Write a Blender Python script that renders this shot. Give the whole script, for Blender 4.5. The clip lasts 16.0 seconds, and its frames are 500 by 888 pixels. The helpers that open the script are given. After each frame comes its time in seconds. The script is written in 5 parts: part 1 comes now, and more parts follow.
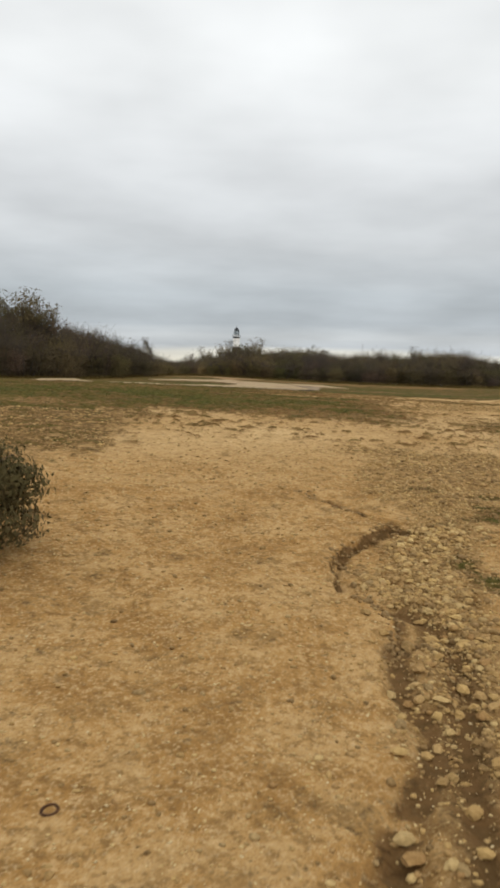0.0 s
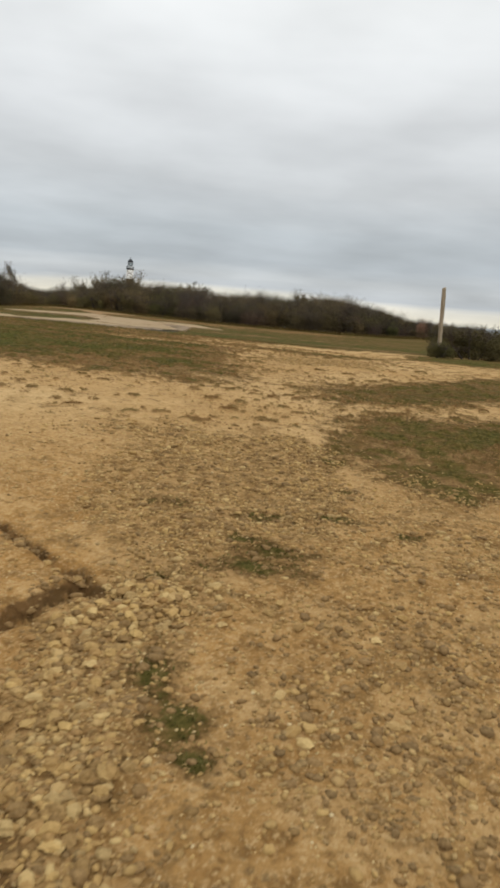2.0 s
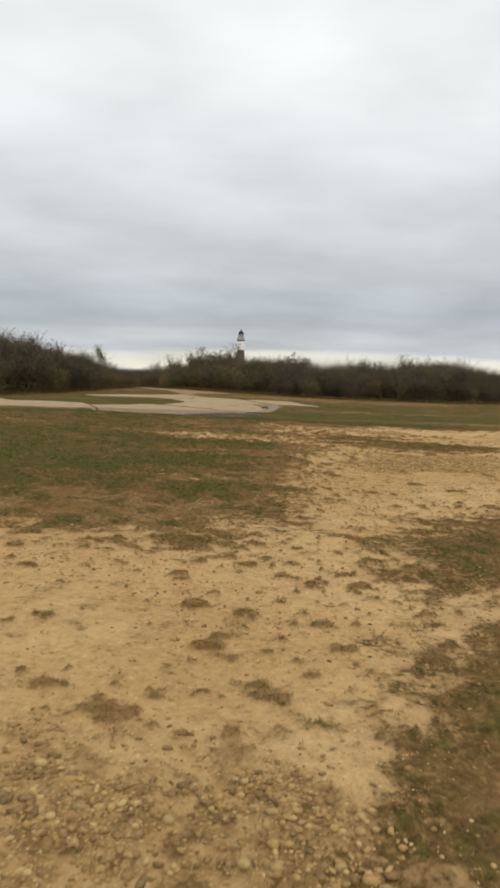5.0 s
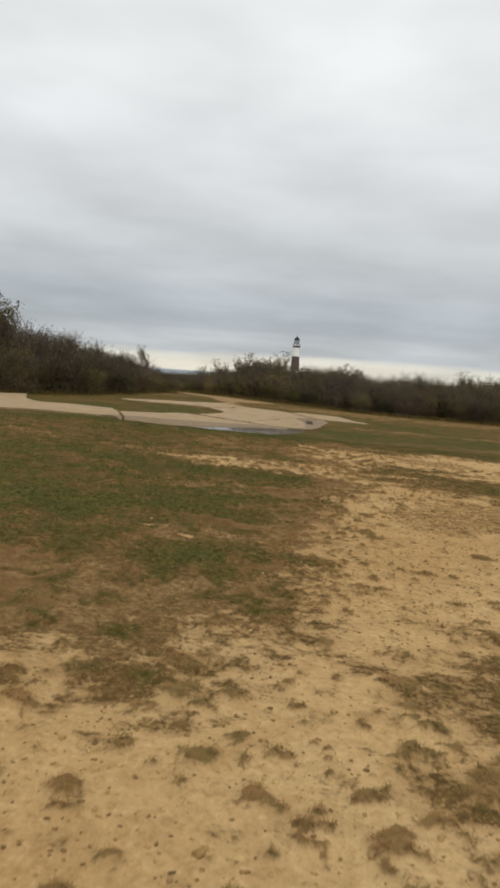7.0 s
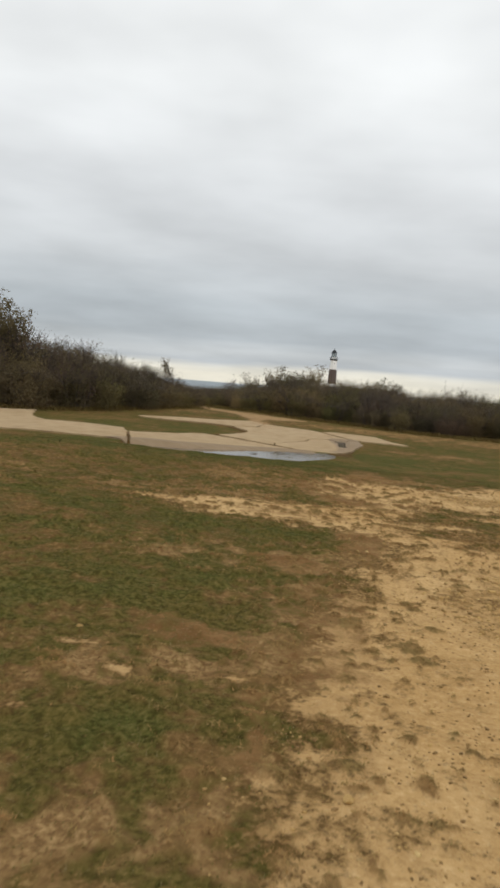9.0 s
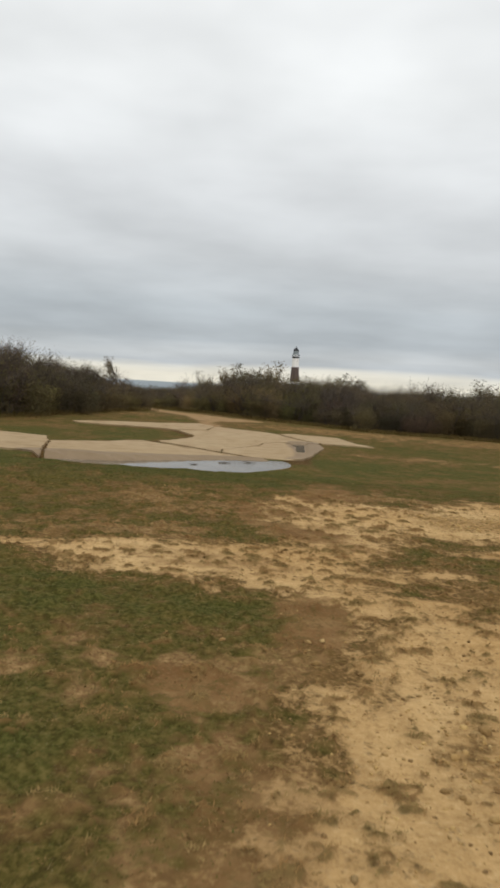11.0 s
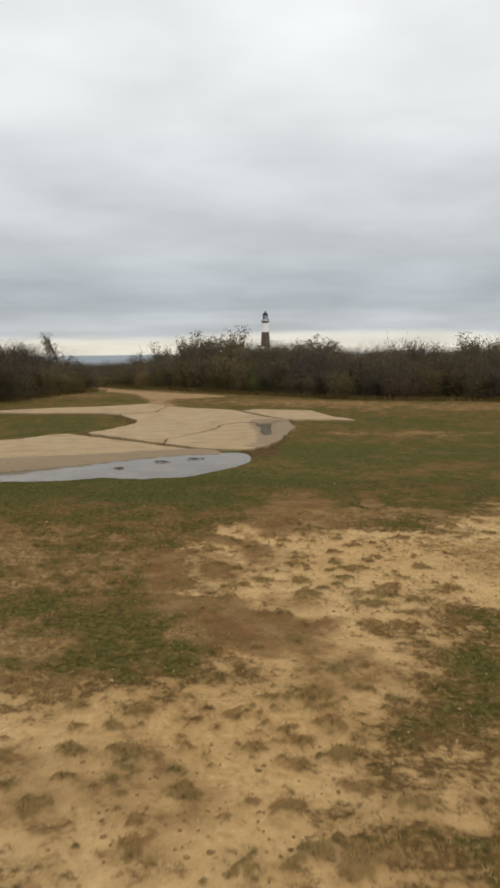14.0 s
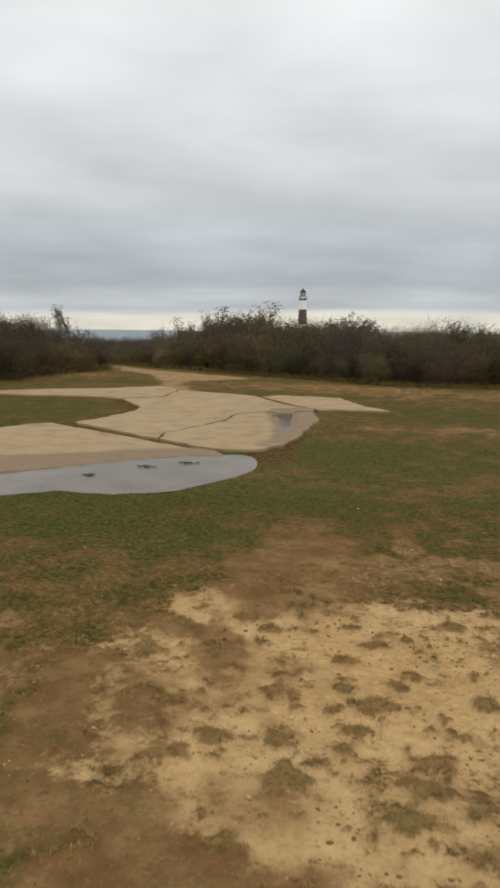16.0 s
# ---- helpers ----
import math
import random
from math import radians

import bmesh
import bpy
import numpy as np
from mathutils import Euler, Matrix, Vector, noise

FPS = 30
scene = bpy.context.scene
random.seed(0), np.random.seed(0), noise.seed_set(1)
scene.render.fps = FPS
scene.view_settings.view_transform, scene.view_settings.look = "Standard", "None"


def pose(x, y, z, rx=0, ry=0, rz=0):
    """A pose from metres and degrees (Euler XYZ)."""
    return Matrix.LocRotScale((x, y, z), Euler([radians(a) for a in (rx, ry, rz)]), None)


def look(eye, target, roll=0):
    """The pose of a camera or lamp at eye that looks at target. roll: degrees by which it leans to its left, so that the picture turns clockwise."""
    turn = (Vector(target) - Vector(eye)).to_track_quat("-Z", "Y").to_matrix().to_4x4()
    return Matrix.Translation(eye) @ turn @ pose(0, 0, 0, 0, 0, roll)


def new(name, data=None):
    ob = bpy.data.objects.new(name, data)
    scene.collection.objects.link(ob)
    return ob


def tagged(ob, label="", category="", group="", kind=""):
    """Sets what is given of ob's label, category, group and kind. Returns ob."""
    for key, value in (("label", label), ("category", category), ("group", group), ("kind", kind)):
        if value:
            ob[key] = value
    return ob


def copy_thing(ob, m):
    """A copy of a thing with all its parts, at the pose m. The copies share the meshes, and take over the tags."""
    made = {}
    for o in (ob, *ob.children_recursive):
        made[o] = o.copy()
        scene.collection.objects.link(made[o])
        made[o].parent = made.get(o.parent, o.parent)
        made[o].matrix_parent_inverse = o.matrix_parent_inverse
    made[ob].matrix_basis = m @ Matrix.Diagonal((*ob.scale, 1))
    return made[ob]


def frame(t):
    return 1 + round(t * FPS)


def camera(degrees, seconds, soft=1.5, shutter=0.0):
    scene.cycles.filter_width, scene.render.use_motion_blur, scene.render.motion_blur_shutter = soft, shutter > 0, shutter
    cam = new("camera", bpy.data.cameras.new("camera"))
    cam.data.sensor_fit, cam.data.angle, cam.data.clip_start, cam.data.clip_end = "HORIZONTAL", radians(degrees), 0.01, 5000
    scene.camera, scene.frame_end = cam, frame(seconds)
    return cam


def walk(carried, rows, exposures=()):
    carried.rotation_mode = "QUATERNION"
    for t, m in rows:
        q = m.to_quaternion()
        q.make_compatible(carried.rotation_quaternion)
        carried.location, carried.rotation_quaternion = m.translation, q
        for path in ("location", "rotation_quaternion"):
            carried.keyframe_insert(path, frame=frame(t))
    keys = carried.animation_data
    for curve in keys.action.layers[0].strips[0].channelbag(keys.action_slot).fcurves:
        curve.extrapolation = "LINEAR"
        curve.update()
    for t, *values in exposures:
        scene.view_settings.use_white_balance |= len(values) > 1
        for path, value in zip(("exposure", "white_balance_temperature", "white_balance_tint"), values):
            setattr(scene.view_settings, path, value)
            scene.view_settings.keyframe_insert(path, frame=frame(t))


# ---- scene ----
cam = camera(34.84, 16.0, soft=3.1, shutter=0.28)
PATH = [
    (0, pose(1.149, 1.260, 1.951, 84.40, -1.24, -0.86)),
    (0.5, pose(1.410, 1.794, 1.984, 84.07, -2.42, 1.03)),
    (1, pose(1.737, 2.292, 2.011, 83.87, -1.62, 0.08)),
    (1.5, pose(2.046, 2.768, 2.033, 81.88, -2.79, -0.72)),
    (2, pose(2.338, 3.229, 2.060, 80.27, -4.31, -8.24)),
    (2.5, pose(2.579, 3.700, 2.128, 81.09, -2.78, -5.07)),
    (3, pose(2.780, 4.206, 2.165, 78.34, -2.21, -6.77)),
    (3.5, pose(2.905, 4.765, 2.224, 80.01, -1.82, -2.87)),
    (4, pose(3.049, 5.323, 2.290, 81.52, -2.93, -3.27)),
    (4.5, pose(3.176, 5.904, 2.365, 83.34, -2.37, -0.92)),
    (4.7, pose(3.240, 6.142, 2.394, 84.60, -1.62, -0.72)),
    (6.8, pose(3.597, 8.352, 2.577, 83.85, -3.67, 3.60)),
    (7, pose(3.611, 8.590, 2.597, 84.76, -4.12, 3.65)),
    (7.5, pose(3.625, 9.194, 2.639, 83.06, -3.13, 3.30)),
    (8, pose(3.669, 9.749, 2.687, 84.56, -4.06, 6.04)),
    (8.5, pose(3.696, 10.416, 2.695, 84.84, -5.02, 6.11)),
    (9, pose(3.754, 11.057, 2.714, 85.46, -4.47, 6.33)),
    (9.5, pose(3.810, 11.742, 2.708, 84.13, -3.06, 4.13)),
    (9.7, pose(3.834, 11.992, 2.721, 85.75, -2.31, 3.46)),
    (11.8, pose(3.983, 14.967, 2.680, 85.08, -4.44, 4.70)),
    (12, pose(4.001, 15.220, 2.686, 84.21, -4.01, 5.59)),
    (12.5, pose(4.068, 15.803, 2.690, 82.37, -2.98, 1.66)),
    (13, pose(4.111, 16.457, 2.707, 82.21, -2.62, 2.96)),
    (13.5, pose(4.130, 17.013, 2.709, 81.87, -0.08, 0.97)),
    (14, pose(4.166, 17.595, 2.724, 83.28, 0.59, 1.66)),
    (14.5, pose(4.202, 18.139, 2.737, 83.68, 1.02, 0.13)),
    (15, pose(4.246, 18.769, 2.739, 82.62, -0.08, 1.57)),
    (15.5, pose(4.310, 19.349, 2.756, 82.25, -0.83, 1.90)),
    (16, pose(4.428, 19.944, 2.749, 81.66, -0.53, 4.31)),
]
walk(cam, PATH, ((0, 0), (2.2, 0), (3.5, 0.12), (4.7, 0.03), (7, -0.10), (9.5, -0.02), (12, -0.06), (14, -0.06), (16, -0.1)))

# ---- world, sun ----
world = bpy.data.worlds.new("sky")
scene.world = world
world.use_nodes = True
SUN_EL, SUN_AZ = radians(34), radians(150)


def build_sky():
    nt = world.node_tree
    nt.nodes.clear()
    N, L = nt.nodes.new, nt.links.new

    def math_node(op, a, b=None, clamp=False):
        n = N("ShaderNodeMath")
        n.operation, n.use_clamp = op, clamp
        for i, v in enumerate((a, b)):
            if v is None:
                continue
            if isinstance(v, (int, float)):
                n.inputs[i].default_value = v
            else:
                L(v, n.inputs[i])
        return n.outputs[0]

    geo = N("ShaderNodeTexCoord")
    sep = N("ShaderNodeSeparateXYZ")
    L(geo.outputs["Generated"], sep.inputs[0])
    x, y, z = sep.outputs
    up = math_node("MAXIMUM", z, 0.0)
    # cloud deck seen in perspective
    den = math_node("ADD", up, 0.16)
    com = N("ShaderNodeCombineXYZ")
    L(math_node("DIVIDE", x, den), com.inputs[0])
    L(math_node("DIVIDE", y, den), com.inputs[1])
    com.inputs[2].default_value = 3.3
    big = N("ShaderNodeTexNoise")
    big.inputs["Scale"].default_value, big.inputs["Detail"].default_value = 1.6, 4.0
    big.inputs["Roughness"].default_value, big.inputs["Distortion"].default_value = 0.45, 0.0
    L(com.outputs[0], big.inputs["Vector"])
    # long low streaks near the horizon
    flat = N("ShaderNodeMapping")
    flat.inputs["Scale"].default_value = (1.6, 1.6, 20.0)
    L(geo.outputs["Generated"], flat.inputs["Vector"])
    streak = N("ShaderNodeTexNoise")
    streak.inputs["Scale"].default_value, streak.inputs["Detail"].default_value = 1.3, 4.0
    L(flat.outputs[0], streak.inputs["Vector"])
    wob = math_node("ADD", up, math_node("MULTIPLY", math_node("SUBTRACT", streak.outputs["Fac"], 0.5), 0.055))
    ramp = N("ShaderNodeValToRGB")
    el = ramp.color_ramp.elements
    stops = [(0.0, (0.84, 0.80, 0.68)), (0.011, (0.78, 0.76, 0.68)), (0.023, (0.51, 0.545, 0.575)), (0.036, (0.57, 0.60, 0.62)),
             (0.055, (0.465, 0.505, 0.54)), (0.09, (0.51, 0.55, 0.58)), (0.14, (0.64, 0.665, 0.68)),
             (0.22, (0.74, 0.76, 0.77)), (0.34, (0.90, 0.92, 0.92)), (0.55, (1.05, 1.07, 1.07)), (1.0, (1.40, 1.42, 1.42))]
    el[0].position, el[1].position = 0.0, 1.0
    for p, c in stops[1:-1]:
        el.new(p)
    for e, (p, c) in zip(el, stops):
        e.position, e.color = p, (*c, 1)
    L(wob, ramp.inputs["Fac"])
    # thicker and thinner cloud
    thick = math_node("ADD", 0.68, math_node("MULTIPLY", big.outputs["Fac"], 0.64))
    cloud = N("ShaderNodeVectorMath")
    cloud.operation = "SCALE"
    L(ramp.outputs["Color"], cloud.inputs[0])
    L(thick, cloud.inputs["Scale"])
    sky = N("ShaderNodeTexSky")
    sky.sky_type, sky.sun_disc = "NISHITA", False
    sky.sun_elevation, sky.sun_rotation = SUN_EL, SUN_AZ
    dim = N("ShaderNodeVectorMath")
    dim.operation = "SCALE"
    dim.inputs["Scale"].default_value = 0.1
    L(sky.outputs[0], dim.inputs[0])
    mix = N("ShaderNodeMix")
    mix.data_type = "RGBA"
    mix.inputs["Factor"].default_value = 0.95
    L(dim.outputs[0], mix.inputs["A"])
    L(cloud.outputs[0], mix.inputs["B"])
    bg = N("ShaderNodeBackground")
    L(mix.outputs["Result"], bg.inputs["Color"])
    bg.inputs["Strength"].default_value = 1.0
    out = N("ShaderNodeOutputWorld")
    L(bg.outputs[0], out.inputs["Surface"])


build_sky()
sun_data = bpy.data.lights.new("sun", "SUN")
sun_data.energy, sun_data.angle, sun_data.color = 0.55, radians(30), (1.0, 0.96, 0.9)
sun = new("sun", sun_data)
sun.matrix_world = look((0, 0, 60), (-math.sin(SUN_AZ) * math.cos(SUN_EL), -math.cos(SUN_AZ) * math.cos(SUN_EL), 60 - math.sin(SUN_EL)))


# ---- noise and plan helpers ----
RNG = np.random.RandomState(11)
LAT = RNG.rand(256, 256)


def vnoise(x, y):
    """Smooth value noise, 0 to 1, one unit a cell."""
    xi, yi = np.floor(x).astype(int), np.floor(y).astype(int)
    u, v = x - xi, y - yi
    u, v = u * u * (3 - 2 * u), v * v * (3 - 2 * v)
    a, b = LAT[xi & 255, yi & 255], LAT[(xi + 1) & 255, yi & 255]
    c, d = LAT[xi & 255, (yi + 1) & 255], LAT[(xi + 1) & 255, (yi + 1) & 255]
    return (a * (1 - u) + b * u) * (1 - v) + (c * (1 - u) + d * u) * v


def fbm(x, y, size, octaves=4):
    s, amp, tot = 0.0, 1.0, 0.0
    for k in range(octaves):
        f = 2.0**k / size
        s, tot = s + amp * vnoise(x * f + 17.3 * k, y * f + 9.1 * k), tot + amp
        amp *= 0.5
    return s / tot


def smooth(a, b, v):
    t = np.clip((v - a) / (b - a), 0, 1)
    return t * t * (3 - 2 * t)


def poly_dist(x, y, pts):
    """Signed distance to a closed outline, positive inside."""
    x, y = np.asarray(x, float), np.asarray(y, float)
    best, inside = np.full(x.shape, 1e9), np.zeros(x.shape, bool)
    for (ax, ay), (bx, by) in zip(pts, pts[1:] + pts[:1]):
        dx, dy = bx - ax, by - ay
        t = np.clip(((x - ax) * dx + (y - ay) * dy) / (dx * dx + dy * dy), 0, 1)
        best = np.minimum(best, np.hypot(x - ax - t * dx, y - ay - t * dy))
        if ay != by:
            inside ^= ((ay > y) != (by > y)) & (x < (bx - ax) * (y - ay) / (by - ay) + ax)
    return np.where(inside, best, -best)


def line_dist(x, y, pts):
    """Distance to an open line, which side of it (+1 left of its way), and how far along, 0 to 1."""
    best, side, along, off = np.full(x.shape, 1e9), np.ones(x.shape), np.zeros(x.shape), np.zeros(x.shape)
    n = len(pts) - 1
    for i in range(n):
        (ax, ay), (bx, by) = pts[i], pts[i + 1]
        dx, dy = bx - ax, by - ay
        t = np.clip(((x - ax) * dx + (y - ay) * dy) / (dx * dx + dy * dy), 0, 1)
        d = np.hypot(x - ax - t * dx, y - ay - t * dy)
        c = (dx * (y - ay) - dy * (x - ax)) / math.hypot(dx, dy)
        near = (d < best - 1e-9) | ((np.abs(d - best) <= 1e-9) & (np.abs(c) > np.abs(off)))
        best, off = np.where(near, d, best), np.where(near, c, off)
        side = np.where(near, np.where(c > 0, 1.0, -1.0), side)
        along = np.where(near, (i + t) / n, along)
    return best, side, along


# ---- plan of the ground ----
SEA = -20.0
RISE_Y = [-30, -2, 1, 4, 7, 10, 13, 16, 19, 22, 25, 28, 31, 34, 37, 40, 43, 46, 50, 60, 75, 120, 200, 360, 400, 450, 500, 560, 2000]
RISE_Z = [-2.6, 0.14, 0.45, 0.73, 1.10, 1.32, 1.33, 1.34, 1.37, 1.29, 1.29, 1.22, 1.17, 1.17, 1.19, 1.26, 1.31, 1.31, 1.26, 0.9, -1, -14, -24, -24, -14, -12, -14, -24, -24]
BANK = [(1.40, 7.25), (1.65, 7.03), (1.86, 6.73), (2.03, 6.52), (2.14, 6.45), (2.20, 6.37), (2.15, 6.31), (2.08, 6.25), (1.99, 6.13), (1.88, 5.99), (1.81, 5.90),
        (1.75, 5.76), (1.69, 5.63), (1.68, 5.50), (1.70, 5.38), (1.67, 5.26), (1.70, 5.18), (1.79, 5.11), (1.88, 5.00), (1.91, 4.88), (1.88, 4.74), (1.83, 4.55)]
RILL = [(1.95, 5.03), (2.06, 4.93), (2.08, 4.84), (2.12, 4.68), (2.11, 4.50), (2.05, 4.15), (1.98, 3.95), (1.90, 3.5), (1.80, 2.9), (1.6, 2.0)]
RUNNEL = [(1.97, 4.75), (1.91, 4.68), (1.85, 4.57), (1.84, 4.40), (1.81, 4.25), (1.87, 4.02), (1.84, 3.80), (1.74, 3.60), (1.63, 3.42), (1.55, 3.0), (1.4, 2.4)]
PIT = [(2.12, 6.42), (2.20, 6.36), (2.30, 6.27)]

FIELD = [(-30, 11.3), (-3, 11.2), (-1.2, 11.3), (0.2, 12.4), (1.0, 12.7), (1.9, 12.5), (2.4, 12.0), (2.75, 11.7), (3.15, 11.8), (3.28, 12.3), (3.40, 12.9), (3.50, 13.4), (3.66, 14.2),
         (3.82, 15.1), (3.95, 16.4), (4.08, 17.5), (4.2, 18.7), (3.75, 19.15), (3.35, 19.4), (2.7, 19.4), (1.9, 19.7), (1.2, 20.3), (-3, 20.8), (-30, 21)]
MEADOW = [(-30, 20.3), (-3, 20.2), (1.0, 19.9), (2.2, 20.7), (3.0, 20.9), (3.8, 21.2), (3.9, 22.0), (3.4, 22.4), (3.3, 23.6), (4.0, 24.9), (4.6, 25.4), (5.0, 24.6),
          (5.5, 24.6), (6.4, 26.2), (7.4, 25.6), (8.5, 25.2), (12, 27), (18, 30), (40, 34), (60, 80), (-60, 80)]
RIGHT_NEAR = [(3.75, 8.6), (3.95, 9.3), (4.25, 9.85), (4.72, 10.25), (5.3, 10.05), (6.5, 10.4), (9, 11), (14, 9), (14, 6), (6, 7.4), (4.4, 7.9)]
RIGHT_MID = [(4.40, 12.3), (4.55, 11.3), (5.3, 11.3), (7, 12.5), (10, 13.5), (12, 16.5), (8.4, 16.2), (6.3, 13.7), (5.2, 13.1)]
RIGHT_STRIP = [(4.7, 20.7), (4.75, 19.6), (5.3, 19.2), (6.3, 18.8), (7.8, 20.0), (7.0, 20.9), (5.8, 21.3), (5.1, 21.6)]
RIGHT_SMALL = [(4.95, 22.5), (5.05, 22.0), (5.45, 21.9), (6.5, 22.0), (6.2, 22.4), (5.6, 22.45)]
SIDE_GRASS = [(8.6, 21.2), (9.5, 23.4), (11, 25.5), (14, 27), (22, 25), (22, 15), (12, 19.5)]
TRAIL = [(0.6, 39.3), (0.45, 41.6), (0.05, 42.9), (-0.75, 44.2), (-1.55, 45.2), (-2.55, 47.3), (-3.4, 49.9), (-2.9, 50.0), (-1.94, 48.0), (-0.68, 46.1), (0.29, 45.3), (1.3, 44.75), (2.9, 43.7), (1.9, 42.8), (1.2, 42.0), (1.1, 40.8), (1.6, 39.0)]
GRAVEL = [(1.84, 5.4), (2.1, 6.1), (2.3, 6.5), (2.1, 7.4), (2.2, 9.0), (3.0, 9.0), (3.8, 9.1), (3.85, 8.5), (3.55, 7.3), (3.4, 6.9), (2.75, 6.3), (2.42, 5.4),
          (2.38, 4.5), (2.3, 3), (2.0, 1.6), (1.2, 1.6), (1.5, 2.7), (1.74, 3.4), (1.88, 4.2), (1.98, 4.9)]
GRAVEL_THIN = [(2.2, 2.0), (2.3, 5.2), (2.7, 6.2), (3.4, 6.9), (3.7, 8.0), (4.6, 7.9), (5.2, 6.8), (4.5, 5.2), (3.6, 4.0), (3.0, 2.0)]
GRAVEL_MID = [(4.5, 17.2), (5.3, 17.9), (7.0, 18.6), (6.6, 16.8), (4.95, 16.0), (4.55, 16.5)]
GRAVEL_FAR = [(5.4, 24.1), (6.6, 24.3), (7.0, 23.4), (5.75, 22.8), (5.4, 23.2)]
STONY_LEFT = [(-5, 9.2), (-1.6, 7.6), (-0.7, 7.7), (-0.2, 8.3), (0.1, 9.2), (0.0, 11.4), (-1.2, 11.6), (-5, 11.6)]
# bare earth: centre, half sizes
DIRT = [(3.98, 23.6, 0.20, 0.50), (3.75, 23.1, 0.14, 0.28), (1.95, 13.0, 0.40, 0.55), (3.55, 17.5, 0.35, 0.3), (4.25, 24.4, 0.35, 0.5), (3.03, 15.5, 0.40, 0.22), (3.54, 14.2, 0.12, 0.45), (4.12, 18.75, 0.26, 0.55), (4.16, 21.85, 0.40, 0.50), (3.74, 23.85, 0.42, 0.20), (3.40, 23.1, 0.16, 0.5), (3.75, 22.25, 0.45, 0.25),
        (1.75, 13.6, 0.45, 0.30), (4.0, 22.0, 0.30, 0.3), (4.50, 25.3, 0.55, 0.95)]
BARE = [(4.75, 20.0, 0.15, 0.12), (4.95, 19.4, 0.20, 0.13), (5.2, 20.4, 0.22, 0.12), (4.85, 20.5, 0.14, 0.08), (2.05, 13.25, 0.22, 0.12), (2.56, 14.25, 0.13, 0.08), (2.5, 15.1, 0.22, 0.07), (2.8, 14.8, 0.15, 0.09), (3.38, 14.9, 0.18, 0.08), (3.63, 22.5, 0.14, 0.12)]
# sand stained with soil between tufts
SOILED = [(3.8, 15.9, 0.35, 1.4), (3.72, 23.1, 0.50, 0.75), (4.1, 23.3, 0.35, 0.7), (4.3, 22.4, 0.5, 0.35), (4.5, 24.3, 0.5, 0.3), (3.3, 20.1, 0.9, 0.45), (4.5, 21.4, 0.4, 0.5)]
# thin, worn turf
WORN = [(3.2, 12.7, 0.5, 0.6), (2.6, 12.2, 0.6, 0.4), (5.2, 20.0, 0.8, 0.9), (4.7, 19.3, 0.35, 0.6), (3.92, 15.4, 0.40, 1.3), (3.75, 13.9, 0.3, 0.6), (4.35, 19.2, 0.25, 0.4), (5.5, 41.6, 5.0, 1.6), (10.5, 40.8, 4, 1.8), (-2.0, 43.0, 1.4, 1.2), (5.9, 33.8, 0.8, 0.5), ]
# turf trodden to brown thatch, with clumps left standing: centre, half sizes
TRODDEN = [(1.9, 12.9, 1.4, 0.8), (-2.5, 12.6, 2.0, 1.2), (3.0, 17.4, 0.9, 0.7), (2.8, 21.3, 1.1, 0.8), (3.45, 17.55, 0.75, 0.62), (3.6, 15.9, 0.42, 1.9), (3.15, 13.3, 0.6, 0.55), (2.9, 14.9, 0.7, 0.5), (2.0, 13.4, 0.9, 0.5), (2.4, 23.2, 1.1, 0.9), (1.4, 21.0, 1.0, 0.4), (-2.5, 21.6, 2.4, 0.6),
           (5.3, 25.3, 0.9, 0.8), (6.5, 24.9, 1.2, 0.6), (4.9, 22.3, 0.4, 0.5), (0.4, 11.6, 1.0, 0.5), (3.6, 21.9, 0.4, 0.4), (3.55, 13.5, 0.3, 0.9), (4.4, 8.5, 0.5, 0.5), (7.0, 41, 5, 1.6), (8.5, 34.0, 3.0, 0.7), (10, 29, 2, 1)]
# where tufts stand thick: centre, half sizes
TUFTED = [(4.0, 20.9, 1.2, 0.6), (3.9, 15.8, 0.45, 1.7), (3.65, 23.2, 0.5, 0.8), (3.1, 20.1, 1.2, 0.8), (4.5, 22.9, 0.6, 0.8), (5.0, 18.8, 0.6, 0.8), (4.6, 11.0, 0.9, 1.2), (3.6, 21.3, 0.8, 0.5), (-1.0, 9.3, 1.6, 1.6), (0.2, 10.4, 0.9, 1.0), (-3.0, 9.8, 2.0, 1.6)]
# thriving green turf: centre, half sizes
GREEN = [(2.25, 16.5, 0.75, 0.8), (3.02, 14.1, 0.26, 0.45), (2.0, 15.7, 0.8, 0.9), (0.0, 16.5, 2.2, 2.3), (-5, 16, 4, 3), (3.0, 18.8, 1.05, 0.62), (1.2, 19.0, 1.4, 0.6), (3.72, 18.25, 0.2, 0.4),
         (2.2, 26.4, 2.3, 0.95), (4.4, 27.5, 1.0, 1.0), (4.9, 28.8, 0.9, 1.6), (5.6, 30.8, 1.4, 1.8), (-1.5, 25.2, 2.8, 1.3), (6.4, 27.4, 1.6, 0.9), (6.0, 9.3, 1.0, 0.5),
         (-0.5, 34.4, 1.6, 2.2), (-2.8, 33.6, 1.6, 1.4), (8.0, 31.5, 2.6, 2.0), (7.2, 36.4, 2.0, 1.5), (-1.0, 41.2, 1.0, 1.2), (12, 23, 2.5, 1.6), (12, 31.5, 3, 2)]

